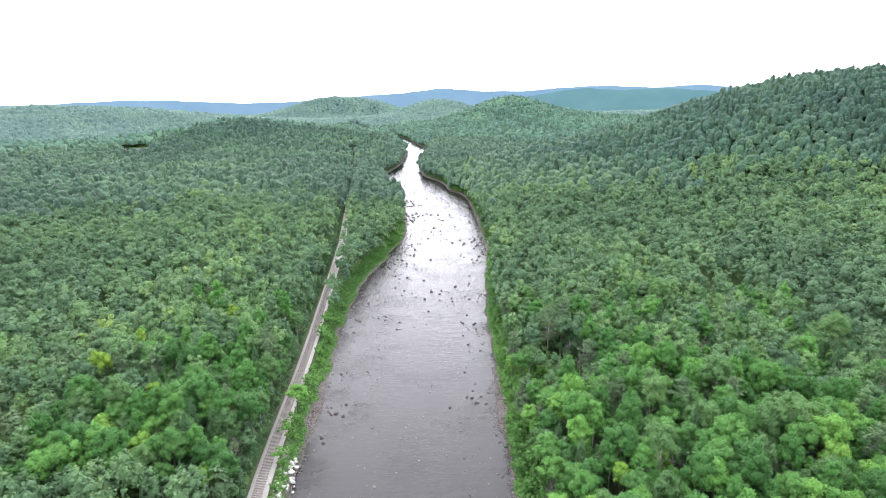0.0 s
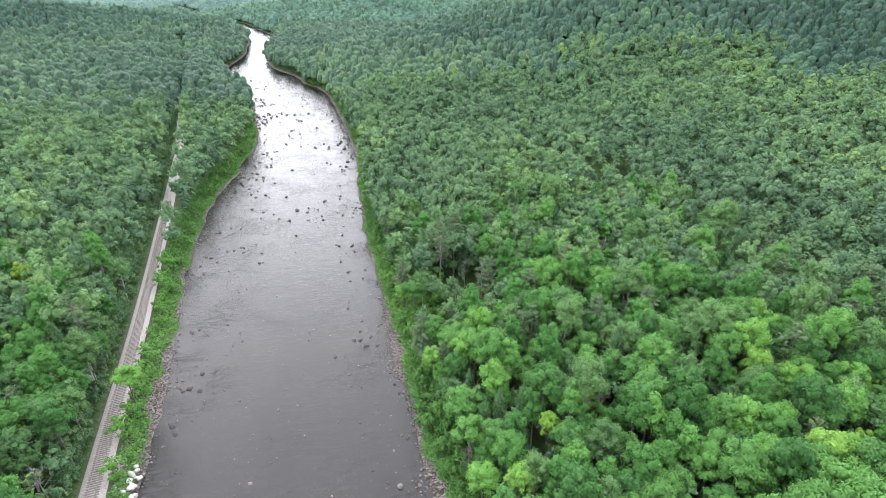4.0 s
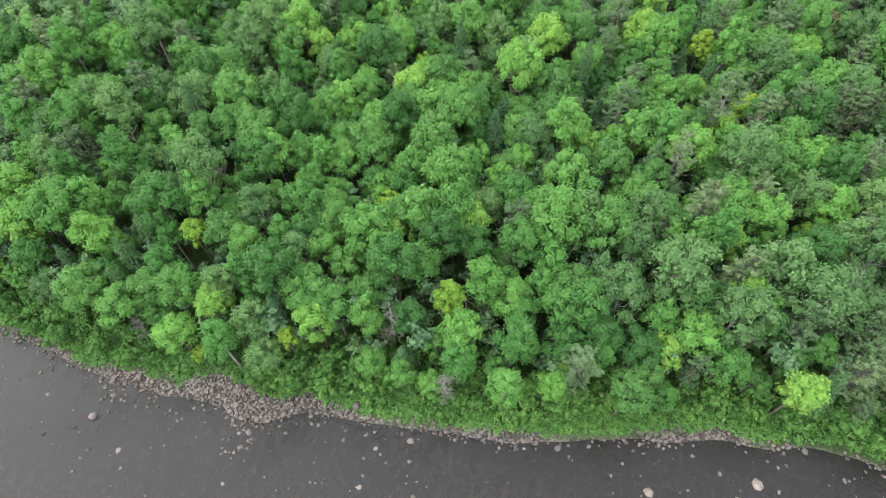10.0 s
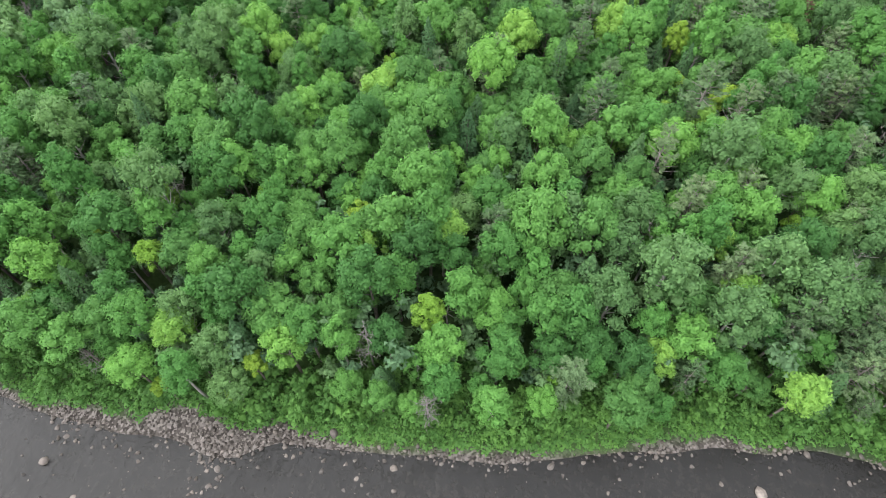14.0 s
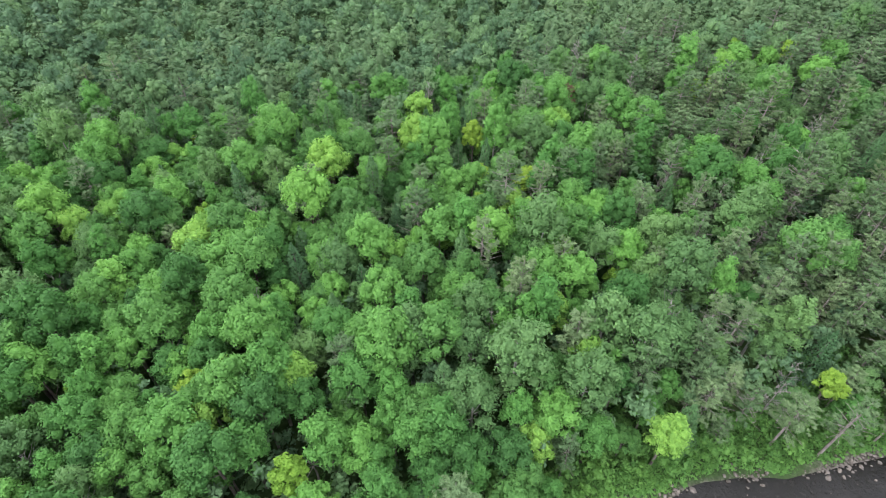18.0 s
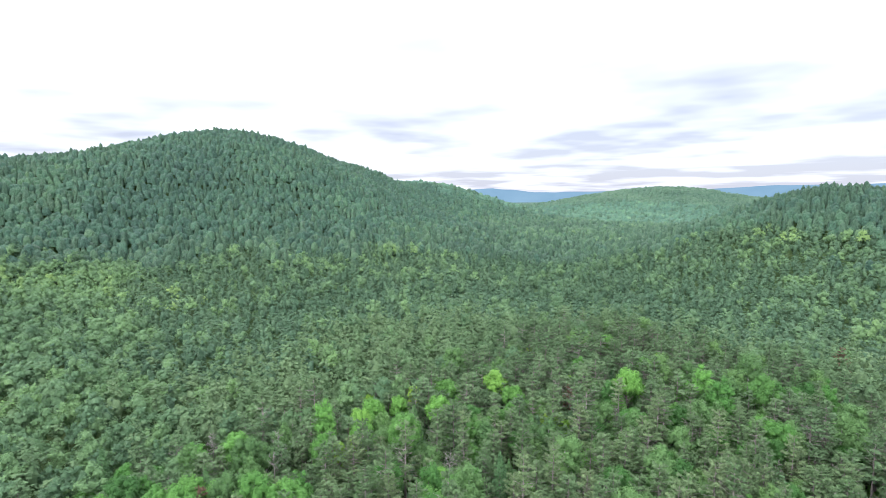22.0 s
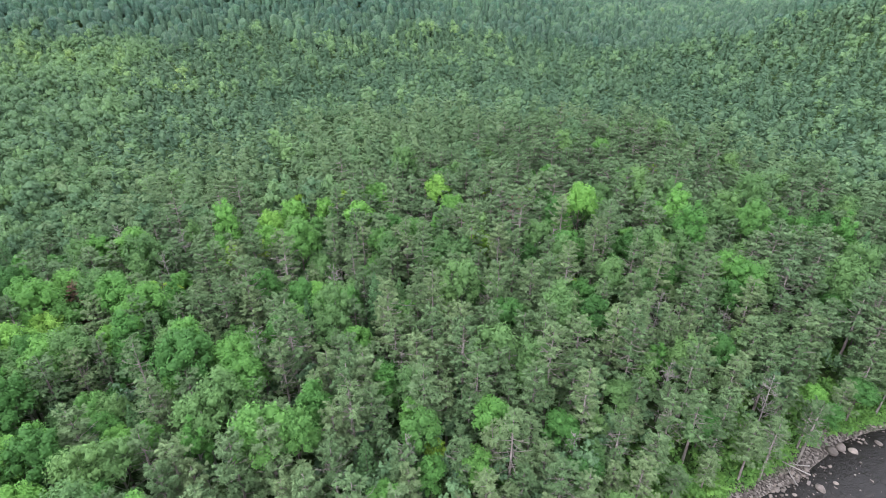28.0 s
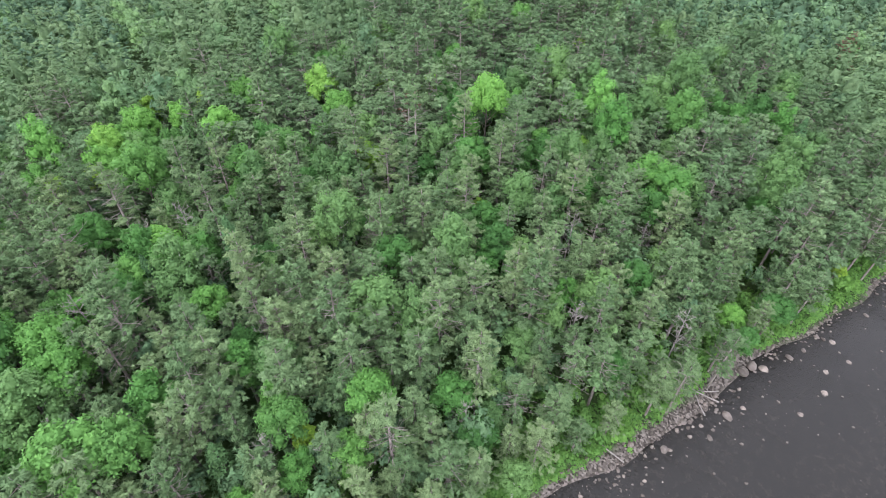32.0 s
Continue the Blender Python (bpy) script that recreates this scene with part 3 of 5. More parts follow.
def pine_parts(h, r, levels, bare=0.12):
    """A white pine: ragged tiers of upswept plumes on a tall stem, dead boughs below. Returns wood and needles."""
    wood, cs, ns = [tube([(0, 0, -0.5), (0.1, 0, h * 0.5), (0, 0.1, h)], [0.27, 0.17, 0.03], 6)], [], []
    ws = []
    for i in range(levels):
        f = (i + 0.5) / levels
        z0 = h * (0.40 + 0.58 * f)
        reach = r * (1.04 - f) ** 0.42 * (0.74 + 0.26 * math.sin(i * 2.4)) + 0.2
        boughs = 5 if f < 0.8 else 4
        turn = rng.uniform(0, 6.283)
        for k in range(boughs):
            a = turn + k * 6.283 / boughs + rng.uniform(-0.35, 0.35)
            ln_ = reach * rng.uniform(0.5, 1.2)
            tip = np.array([math.cos(a) * ln_, math.sin(a) * ln_, z0 + ln_ * rng.uniform(0.0, 0.30) + 0.5 * f])
            root = np.array([0, 0, z0 + rng.uniform(-0.3, 0.3)])
            if ln_ > 1.0:
                wood.append(tube([root, (root + tip) / 2 + np.array([0, 0, -0.12]), tip], [0.06, 0.04, 0.014], 3))
            dry = rng.random() < bare and f < 0.72
            if dry:
                for _ in range(4):
                    q = root + (tip - root) * rng.uniform(0.35, 0.95)
                    wood.append(tube([q, q + np.array([math.cos(a + rng.uniform(-1, 1)), math.sin(a + rng.uniform(-1, 1)), rng.uniform(-0.1, 0.5)]) * rng.uniform(0.5, 1.1)], [0.03, 0.01], 3))
                continue
            side_way = np.array([-math.sin(a), math.cos(a), 0])
            # tufts along the bough and on its side twigs, widest before the tip
            tufts = max(4, int(3.0 + ln_ * 3.4))
            at = rng.uniform(0.30, 1.02, tufts)
            off = rng.normal(size=tufts) * 0.20 * ln_ * np.clip(at + 0.1, 0, 1)
            mid = root + (tip - root) * at[:, None] + side_way * off[:, None] + np.stack([np.zeros(tufts), np.zeros(tufts), 0.12 + rng.uniform(-0.06, 0.18, tufts)], 1)
            per = 11
            n = tufts * per
            m_ = np.repeat(mid, per, 0)
            fan = rng.normal(size=(n, 3)) * np.array([0.62, 0.62, 0.26]) + np.array([math.cos(a), math.sin(a), 0.32]) + side_way * np.repeat(off / ln_, per)[:, None] * 1.4
            fan /= np.linalg.norm(fan, axis=1, keepdims=True)
            cs.append(m_ + fan * rng.uniform(0.05, 0.34, n)[:, None])
            ns.append(np.tile([math.cos(a) * 0.15, math.sin(a) * 0.15, 1.0], (n, 1)) + rng.normal(size=(n, 3)) * 0.45)
            ws.append(fan)
    c, n, way = np.concatenate(cs), np.concatenate(ns), np.concatenate(ws)
    return gather([(v, np.concatenate([f[:, :3], f[:, [0, 2, 3]]])) for v, f in wood]), cards(rng, c, n, 0.52, 0.18, 0.04, way)


def spire_crown(h, r, base, leaves, size):
    """A dense narrow conifer: short drooping sprays round a cone."""
    f = rng.uniform(0, 1, leaves) ** 0.75
    f = 1 - f
    a = rng.uniform(0, 6.283, leaves)
    rad = r * (1 - f) ** 0.7 * rng.uniform(0.65, 1.08, leaves) * (1 + 0.16 * np.sin(f * 26))
    c = np.stack([np.cos(a) * rad, np.sin(a) * rad, base + (h - base) * f], 1)
    nrm = np.stack([np.cos(a), np.sin(a), 0.9 + 0 * a], 1) + rng.normal(size=(leaves, 3)) * 0.4
    return cards(rng, c, nrm, size, size * 0.6, 0.3)


def broad_stem(h, r, limbs=6, bend=0.4):
    w = [tube([(0, 0, -0.5), (bend * 0.4, 0.1, h * 0.4), (bend, 0, h * 0.85)], [0.26, 0.19, 0.06], 6)]
    for k in range(limbs):
        a, z0 = k * 2.4 + rng.uniform(-0.4, 0.4), h * rng.uniform(0.35, 0.65)
        q = r * rng.uniform(0.5, 0.8)
        w.append(tube([(bend * z0 / h, 0, z0), (math.cos(a) * q * 0.6, math.sin(a) * q * 0.6, z0 + q * 0.5), (math.cos(a) * q, math.sin(a) * q, z0 + q * 1.0)], [0.10, 0.06, 0.02], 4))
    return gather(w)


def bare_wood(h, r, boughs, twigs=3):
    """A leafless tree: stem, boughs and twigs."""
    w = [tube([(0, 0, -0.5), (0.2, 0.1, h * 0.5), (0.1, 0.3, h)], [0.17, 0.11, 0.025], 6)]
    for k in range(boughs):
        f = rng.uniform(0.4, 0.97)
        a, ln_ = k * 2.4 + rng.uniform(-0.5, 0.5), r * rng.uniform(0.55, 1.1) * (1.25 - f)
        p0 = np.array([0.15, 0.15, h * f])
        p1 = p0 + np.array([math.cos(a) * ln_, math.sin(a) * ln_, ln_ * rng.uniform(0.1, 0.8)])
        w.append(tube([p0, (p0 + p1) / 2 + np.array([0, 0, 0.15]), p1], [0.055, 0.036, 0.014], 4))
        for j in range(twigs):
            s = p0 + (p1 - p0) * rng.uniform(0.4, 0.9)
            e = s + rng.normal(size=3) * ln_ * 0.3 + np.array([0, 0, ln_ * 0.2])
            w.append(tube([s, e], [0.035, 0.012], 3))
    return gather(w)


KINDS = {}


def add_kind(key, name, label, category, wood, wood_mat, leaf, leaf_mat):
    root = new(name)
    root.empty_display_size = 1.0
    tagged(root, label, category, "trees of the near wood")
    part("trunk", mesh_of("trunk", *wood, wood_mat), root)
    if leaf is not None:
        me = mesh_of("crown", *leaf, leaf_mat)
        me.polygons.foreach_set("use_smooth", np.ones(len(me.polygons), bool))
        part("crown", me, root)
    KINDS.setdefault(key, []).append([root, False])


for i in range(5):
    h = 14.6 + 0.8 * i
    add_kind("maple", "maple_tree", "fresh green maple with a rounded leafy crown", "tree", broad_stem(h, 2.6), M_BARK, broad_crown(3.2 + 0.22 * i, 7.6, h - 7.4, 24 + i, 2300, 0.34, 0.74, 0.26), M_MAPLE)
    add_kind("oak", "oak_tree", "dark green oak with a dense domed crown", "tree", broad_stem(h, 2.5), M_BARK, broad_crown(3.1 + 0.24 * i, 8.6, h - 8.4, 27, 2400, 0.32, 0.74, 0.32), M_OAK)
    add_kind("birch", "birch_tree", "grey-green birch with a loose upright crown", "tree", broad_stem(h, 2.4, 8), M_BIRCH_BARK, broad_crown(2.9 + 0.26 * i, 9.6, h - 9.2, 30, 2400, 0.31, 0.66, 0.5), M_BIRCH)
    add_kind("aspen", "aspen_tree", "mid-green aspen with a tall oval crown", "tree", broad_stem(h, 2.0, 7), M_BIRCH_BARK, broad_crown(2.6 + 0.2 * i, 9.8, h - 9.2, 26, 2200, 0.32, 0.72, 0.34, 1.12), M_ASPEN)
    add_kind("hemlock", "hemlock_tree", "dark dense hemlock with a narrow pointed crown", "tree", broad_stem(h, 1.2, 3, 0), M_BARK, spire_crown(h * 0.97, 2.3 + 0.16 * i, 3.5, 1900, 0.36), M_HEMLOCK)
for i in range(8):
    wood, needles = pine_parts(16.0 + 0.6 * i, 3.3 + 0.3 * (i % 3), 11 + i % 3, 0.14 if i < 5 else 0.42)
    add_kind("pine", "white_pine_tree", "grey-green white pine with ragged tiers of boughs", "pine", wood, M_PINE_WOOD, needles, M_PINE)
for i in range(3):
    add_kind("yellow", "yellowing_tree", "small tree with bright yellow-green leaves among darker crowns", "tree", broad_stem(14.2, 2.2), M_BARK, broad_crown(2.4 + 0.25 * i, 5.8, 8.6, 17, 1700, 0.34, 0.74, 0.26), M_YELLOW)
    add_kind("dead", "dead_tree", "leafless grey dead tree standing in the wood", "dead tree", bare_wood(14.5 + i, 3.6, 26, 6), M_DEAD, None, None)
wood, needles = pine_parts(17, 3.4, 10)
add_kind("rust", "dying_pine_tree", "dying pine with rust-red needles", "pine", wood, M_BARK, needles, M_RUST)


def plant(key, x, y, scale=1.0, tall=1.0, top=None):
    """Sets a tree of a kind on the ground; top: the height of its tip above the water."""
    z = float(land(x, y))
    pool = KINDS[key]
    k = int(rng.integers(0, len(pool)))
    m = Matrix.LocRotScale((x, y, z - 0.15), Euler((0, 0, rng.uniform(0, 6.283))), (scale, scale, scale * tall))
    if not pool[k][1]:
        pool[k][1] = True
        pool[k][0].matrix_basis = m
        pool[k][2:] = [scale, scale * tall]
        return
    ob = copy_thing(pool[k][0], m)
    ob.scale = (scale, scale, scale * tall)


# single trees that stand out, kind by kind: x, y, scale
STANDING = {
    "yellow": [(39.7, 100.6, 0.95), (55.5, 73.8, 0.95), (40.2, 40.0, 0.62), (51.1, 124.2, 0.75), (56.5, 90.4, 0.8), (70.3, 38.7, 0.72), (75.0, 7.5, 0.8), (30.2, 79.8, 0.7), (25.8, 83.0, 0.5), (44.6, 27.9, 0.6), (41.3, 112.5, 0.7), (53.3, 224.7, 0.9),
               (124.7, 92.1, 0.85), (132.3, -26.8, 1.05), (154.7, -46.8, 1.0), (146.2, -57.9, 1.1), (126.9, -12.6, 0.9), (133.0, -94.0, 0.9), (125.9, -102.6, 0.9), (123.0, -144.4, 0.9), (88.4, -88.9, 0.75), (66.6, -46.4, 0.8), (47.9, -141.4, 0.6), (133.7, -32.7, 1.0)],
    "maple": [(80.5, 23.8, 0.9), (49.3, 54.5, 0.72), (47.6, 48.3, 0.75), (78.7, 78.6, 0.95), (81.7, 74.5, 0.95), (85.2, 47.5, 0.9), (72.5, 93.2, 0.9), (92.7, 56.6, 1.0), (96.2, -0.2, 0.9), (30.7, 92.1, 0.75), (42.7, 28.3, 0.75), (38.4, 55.1, 0.95),
              (58.0, 121.1, 1.0), (68.3, 58.2, 0.95), (62.1, 91.5, 0.85), (46.0, 95.9, 0.8), (83.5, 68.9, 0.9), (115.3, -125.9, 0.95), (140.9, -139.3, 1.0), (61.6, -50.4, 0.85), (102.2, -33.6, 0.9), (112.3, -53.6, 0.95), (89.7, -139.0, 0.9), (140.4, -66.3, 1.0)],
    "birch": [(43.9, 131.1, 1.1), (60.2, 43.1, 1.25), (56.0, 28.0, 1.25), (61.4, 14.3, 1.3), (53.0, 18.3, 1.1), (50.2, 115.5, 0.9), (30.0, 84.9, 0.8), (59.8, 34.4, 1.0), (58.7, 8.7, 1.15), (81.3, -0.4, 1.0), (29.0, 163.5, 0.75), (50.8, 35.0, 1.0)],
    "pine": [(59.2, -0.3, 0.95), (45.5, 22.1, 0.62), (68.1, 152.5, 1.1), (120.2, -0.4, 1.05), (101.8, 5.2, 1.05), (123.8, 25.6, 1.0), (113.6, 80.0, 1.0), (92.7, 18.4, 1.1), (57.8, 52.6, 0.95), (99.5, 40.9, 0.95), (63.2, -3.5, 0.9), (140.3, 114.0, 1.1), (153.2, 114.2, 1.1),
             (143.3, 123.6, 1.1), (116.4, 80.1, 1.15), (43.1, 179.1, 1.25), (37.3, 174.6, 1.15), (67.5, 192.3, 1.1)],
    "oak": [(78.1, 88.7, 1.05), (45.3, 83.0, 1.05), (35.9, 73.8, 0.95), (38.3, 63.0, 0.95), (30.5, 97.4, 0.85), (111.5, 47.2, 1.1), (59.7, 72.5, 1.0), (65.2, 37.8, 0.95), (61.7, 107.0, 0.95), (44.0, 48.0, 0.85)],
    "dead": [(74.0, 103.7, 1.1), (53.1, 105.3, 0.98), (64.5, 31.0, 0.95), (64.4, 3.0, 1.0), (30.6, 124.2, 0.8), (24.6, 103.6, 0.62), (50.7, 80.8, 0.8), (45.5, 160.5, 0.75), (47.5, 164.0, 0.95), (44.0, 170.5, 0.8), (39.0, 163.0, 0.6), (118.6, -31.1, 1.05), (109.1, -38.4, 1.05), (142.1, -121.1, 1.0),
             (66.1, -41.4, 1.0), (81.9, -20.6, 0.95), (69.0, -103.7, 1.0), (52.6, -102.4, 0.9), (74.0, -64.0, 0.95), (58.5, -66.0, 0.85), (93.0, -70.0, 1.0), (83.0, -48.0, 0.95), (62.0, -88.0, 0.95), (101.0, -92.0, 1.0)],
    "hemlock": [(28.6, 126.0, 0.62), (79.3, 92.6, 0.95), (33.0, 178.5, 1.1), (45.5, 176.5, 1.1), (38.5, 131.5, 0.8)],
    "rust": [(131.0, 4.2, 0.95), (115.8, -91.3, 1.0), (87.5, -206.0, 1.05)],
}
spots = []
for key, places in STANDING.items():
    for x, y, s in places:
        spots.append((x, y, s * (2.6 if key != "dead" else 1.7)))
        plant(key, x, y, s)

# clearings in the wood: x, y, radius
CLEARINGS = [(41, 153.0, 3.4), (30.3, 153.0, 3.2), (37.5, 168, 6), (43, 160, 5), (46, 167, 4), (129, 231, 11), (45, 57.5, 2.6), (-72, 322, 9), (-68, 305, 5), (-560, 1000, 62), (-530, 945, 46), (-505, 895, 34), (-482, 848, 26)]
# places where low bushes grow in place of trees: x, y, radius
SCRUB = [(32, 150, 9), (39, 149, 8), (44, 153, 6), (39, 142, 5), (31, 160, 5)]


def open_ground(x, y):
    """True where no tree stands."""
    d = np.maximum(x - east(y), west(y) - x)
    no = d < np.interp(y, [-40, 10, 60, 150, 250, 400, 640], [3.0, 4.0, 4.8, 5.8, 4.8, 2.6, 1.0]) + 1.5 * noise2(x, y, 14, 9)
    no |= (np.abs(x - along(TRACK, y)) < np.interp(y, [100, 330, 420, 600], [4.3, 4.5, 3.0, 2.2])) & (y < 920)
    for cx, cy, r in CLEARINGS + SCRUB:
        no |= np.hypot(x - cx, y - cy) < r
    return no


def conifer_share(x, y):
    s = 0.10 + 0.20 * noise2(x, y, 55, 11) + 0.1 * noise2(x, y, 20, 12)
    s = s + 0.68 * np.clip((18 - y) / 45, 0, 1) * np.clip((x - 20) / 30, 0, 1) * np.clip((640 - x) / 220, 0, 1)
    return np.clip(s + 0.12 * (x < -40) + 0.17 * np.clip((x - 90) / 60, 0, 1), 0.02, 0.88)


def grid_spots(x0, x1, y0, y1, step):
    xs, ys = np.meshgrid(np.arange(x0, x1, step), np.arange(y0, y1, step * 0.866))
    xs = xs + step * 0.5 * (np.arange(xs.shape[0]) % 2)[:, None]
    xs = xs + rng.uniform(-0.33, 0.33, xs.shape) * step
    ys = ys + rng.uniform(-0.33, 0.33, ys.shape) * step
    return xs.ravel(), ys.ravel()


def near_wood(x, y):
    """The stretch of wood whose trees are things of their own."""
    d = x - east(y)
    a = (d > 0) & (d < 118) & (y > -175) & (y < 215)
    return a | ((x < west(y)) & (x > -105) & (y > 102) & (y < 215))


xs, ys = grid_spots(-110, 190, -180, 220, 4.75)
ok = near_wood(xs, ys) & ~open_ground(xs, ys)
xs, ys = xs[ok], ys[ok]
order = np.argsort(np.minimum(np.hypot(xs - 5, ys - 45), np.hypot(xs - 25, ys + 30)))
count, spare = {}, {"pine": [], "hemlock": [], "broad": []}
for x, y in zip(xs[order], ys[order]):
    if any(math.hypot(x - a, y - c) < r for a, c, r in spots):
        continue
    u, v = rng.random(), rng.random()
    if u < conifer_share(x, y):
        key = "pine" if v < (0.4 if y > 20 else 0.9) or y < 0 else "hemlock"
    else:
        q = noise2(x, y, 26, 13) * 0.5 + v
        key = "oak" if q < 0.24 else "maple" if q < 0.58 else "aspen" if q < 0.76 else "birch" if q < 0.92 else "oak" if v < 0.8 else "hemlock"
        if v > 0.985:
            key = "yellow"
        if 0.50 < v < (0.512 if y > 0 else 0.53):
            key = "dead"
    fresh = math.exp(-((x - 78) / 22) ** 2 - ((y - 58) / 30) ** 2) + math.exp(-((x - 155) / 24) ** 2 - ((y + 38) / 36) ** 2)
    if key != "dead" and rng.random() < 0.5 * fresh:
        key = "maple"
    elif key in ("maple", "aspen") and y < 5 and rng.random() < 0.7:
        key = "oak" if v < 0.35 else "birch"
    dd = min(abs(x - float(east(y))), abs(float(west(y)) - x))
    edge = 0.62 + 0.38 * min(1, max(0, (dd - 5) / 14))
    count[key] = count.get(key, 0) + 1
    if count[key] > (285 if key == "pine" else 275):
        spare[key if key in ("pine", "hemlock") else "broad"].append((x, y))
        continue
    plant(key, x, y, rng.uniform(0.72, 1.18) * (0.5 + 0.5 * edge), rng.uniform(0.88, 1.14) * edge ** 0.5)

# ---------------------------------------------------------------- the wood beyond
lod = np.random.default_rng(3)
rng = lod


def low_broad(r, h, leaves, size, lobes=8, shell=0.9):
    """A lighter broad tree: rounded clumps with loose sprays."""
    return broad_crown(r, h * 0.52, h * 0.48, lobes, leaves, size, shell, 0.35, 1.0, 1.0 + 2.4 / lobes)


def low_pine(r, h, boughs, size, per=5):
    """A lighter pine: tiers of plumes round a stem."""
    f = 1 - lod.uniform(0, 1, boughs) ** 0.75
    a = np.arange(boughs) * 2.4 + lod.uniform(-0.3, 0.3, boughs)
    reach = r * np.clip(1.1 - f, 0.12, 1) ** 0.5 * lod.uniform(0.5, 1.15, boughs)
    f, a, reach = np.repeat(f, per), np.repeat(a, per), np.repeat(reach, per)
    n = len(f)
    at = lod.uniform(0.35, 1.0, n)
    a = a + lod.normal(size=n) * 0.16
    c = np.stack([np.cos(a) * reach * at, np.sin(a) * reach * at, h * (0.42 + 0.54 * f) + 0.22 * reach * at + lod.normal(size=n) * 0.12], 1)
    way = np.stack([np.cos(a), np.sin(a), 0.3 + 0 * a], 1) + lod.normal(size=(n, 3)) * 0.3
    up = np.stack([np.cos(a) * 0.25, np.sin(a) * 0.25, 1 + 0 * a], 1) + lod.normal(size=(n, 3)) * 0.35
    heart = lobe_shell(np.array([0, 0, h * 0.56]), 1.0, h * 0.16, 0.2)
    heart = (heart[0] * np.array([r * 0.42, r * 0.42, 1]), heart[1])
    return gather([cards(lod, c, up, size, size * 0.42, 0.05, way), heart])


def dome(r, h, n, peak, low=0.55, tufts=0, size=2.4):
    """An uneven crown for far trees: a lumpy cap with loose sprays on it."""
    ring = [(math.cos(2 * math.pi * k / n) * r * lod.uniform(0.8, 1.15), math.sin(2 * math.pi * k / n) * r * lod.uniform(0.8, 1.15)) for k in range(n)]
    v = [(x, y, h * low) for x, y in ring] + [(x * peak, y * peak, h * (low + (1 - low) * lod.uniform(0.6, 0.85))) for x, y in ring] + [(0, 0, h)]
    f = []
    for k in range(n):
        j = (k + 1) % n
        f += [(k, j, n + j), (k, n + j, n + k), (n + k, n + j, 2 * n)]
    v, f = np.array(v), np.array(f)
    if tufts:
        d = lod.normal(size=(tufts, 3))
        d[:, 2] = np.abs(d[:, 2]) + 0.1
        d /= np.linalg.norm(d, axis=1, keepdims=True)
        c = d * np.array([r * 0.92, r * 0.92, h * (1 - low) * 0.98]) * (1 if peak > 0.5 else np.stack([1.05 - 0.7 * d[:, 2]] * 2 + [0 * d[:, 2] + 1], 1)) + np.array([0, 0, h * low])
        return gather([(v, f), cards(lod, c, d + lod.normal(size=(tufts, 3)) * 0.4 + np.array([0, 0, 0.3]), size, size * 0.75)])
    return v, f


def seen_sector(x, y):
    """The side of the valley that the river reach looks onto."""
    a = np.degrees(np.arctan2(x - 5, y + 10))
    return (a > -46) & (a < 176)


def wood_stuff(name, label, x, y, templates, mat, low, high, tone_noise=0.35):
    """Many trees as one mesh."""
    vs, fs, ts, n = [], [], [], 0
    which = lod.integers(0, len(templates), len(x))
    for k, t in enumerate(templates):
        s = which == k
        if not s.any():
            continue
        xx, yy = x[s], y[s]
        m = len(xx)
        tone = np.clip(lod.random(m) * (1 - tone_noise) + tone_noise * (0.5 + 0.6 * noise2(xx, yy, 70, 15)) + 0.22 * np.exp(-((xx - 410) / 80) ** 2 - ((yy - 15) / 45) ** 2), 0, 1)
        sc = lod.uniform(low, high, m)
        v, f, q = spread(t, np.stack([xx, yy, land(xx, yy) - 0.3], 1), sc, lod.uniform(0, 6.283, m), tone, sc * lod.uniform(0.85, 1.2, m))
        vs.append(v)
        fs.append(f + n)
        ts.append(q)
        n += len(v)
    me = mesh_of(name, np.concatenate(vs), np.concatenate(fs), mat, np.concatenate(ts))
    me.polygons.foreach_set("use_smooth", np.ones(len(me.polygons), bool))
    return tagged(new(name, me), label, "forest", kind="stuff")


def scatter_wood(step, inner, outer, keep):
    reach = outer + 90
    xs, ys = grid_spots(-reach, reach, -reach, reach, step)
    rr = np.hypot(xs - 10, ys) + 50 * noise2(xs, ys, 45, 51) + 30 * noise2(xs, ys, 8, 52)
    s = (rr >= inner) & (rr < outer)
    xs, ys = xs[s], ys[s]
    s = keep(xs, ys)
    xs, ys = xs[s], ys[s]
    s = ~open_ground(xs, ys)
    return xs[s], ys[s]


T_BROAD = [low_broad(3.4, 15, 270, 0.58, 11, 0.72), low_broad(3.1, 16, 250, 0.56, 10, 0.72), low_broad(2.9, 14.5, 240, 0.55, 10, 0.72), low_broad(3.9, 15.5, 290, 0.6, 12, 0.72)]
T_PINE = [low_pine(3.7, 17, 46, 0.95, 5), low_pine(3.3, 16, 44, 0.9, 5), low_pine(3.0, 17.5, 42, 0.9, 5)]
W_BROAD = [low_broad(3.8, 14.5, 84, 0.78, 6, 0.74), low_broad(3.4, 15.5, 76, 0.76, 6, 0.74), low_broad(4.3, 14.5, 92, 0.8, 7, 0.74)]
W_PINE = [low_pine(3.6, 16, 20, 1.35, 4), low_pine(3.2, 15, 18, 1.3, 4), low_pine(3.0, 17, 18, 1.3, 4)]
D_BROAD = [dome(3.6, 14.0, 6, 0.72, 0.55, 7, 1.1), dome(3.2, 14.8, 5, 0.72, 0.55, 6, 1.05), dome(4.1, 13.6, 6, 0.76, 0.55, 7, 1.1)]
D_PINE = [dome(3.0, 14.8, 5, 0.56, 0.45, 7, 1.2), dome(2.7, 15.4, 5, 0.54, 0.45, 7, 1.2)]
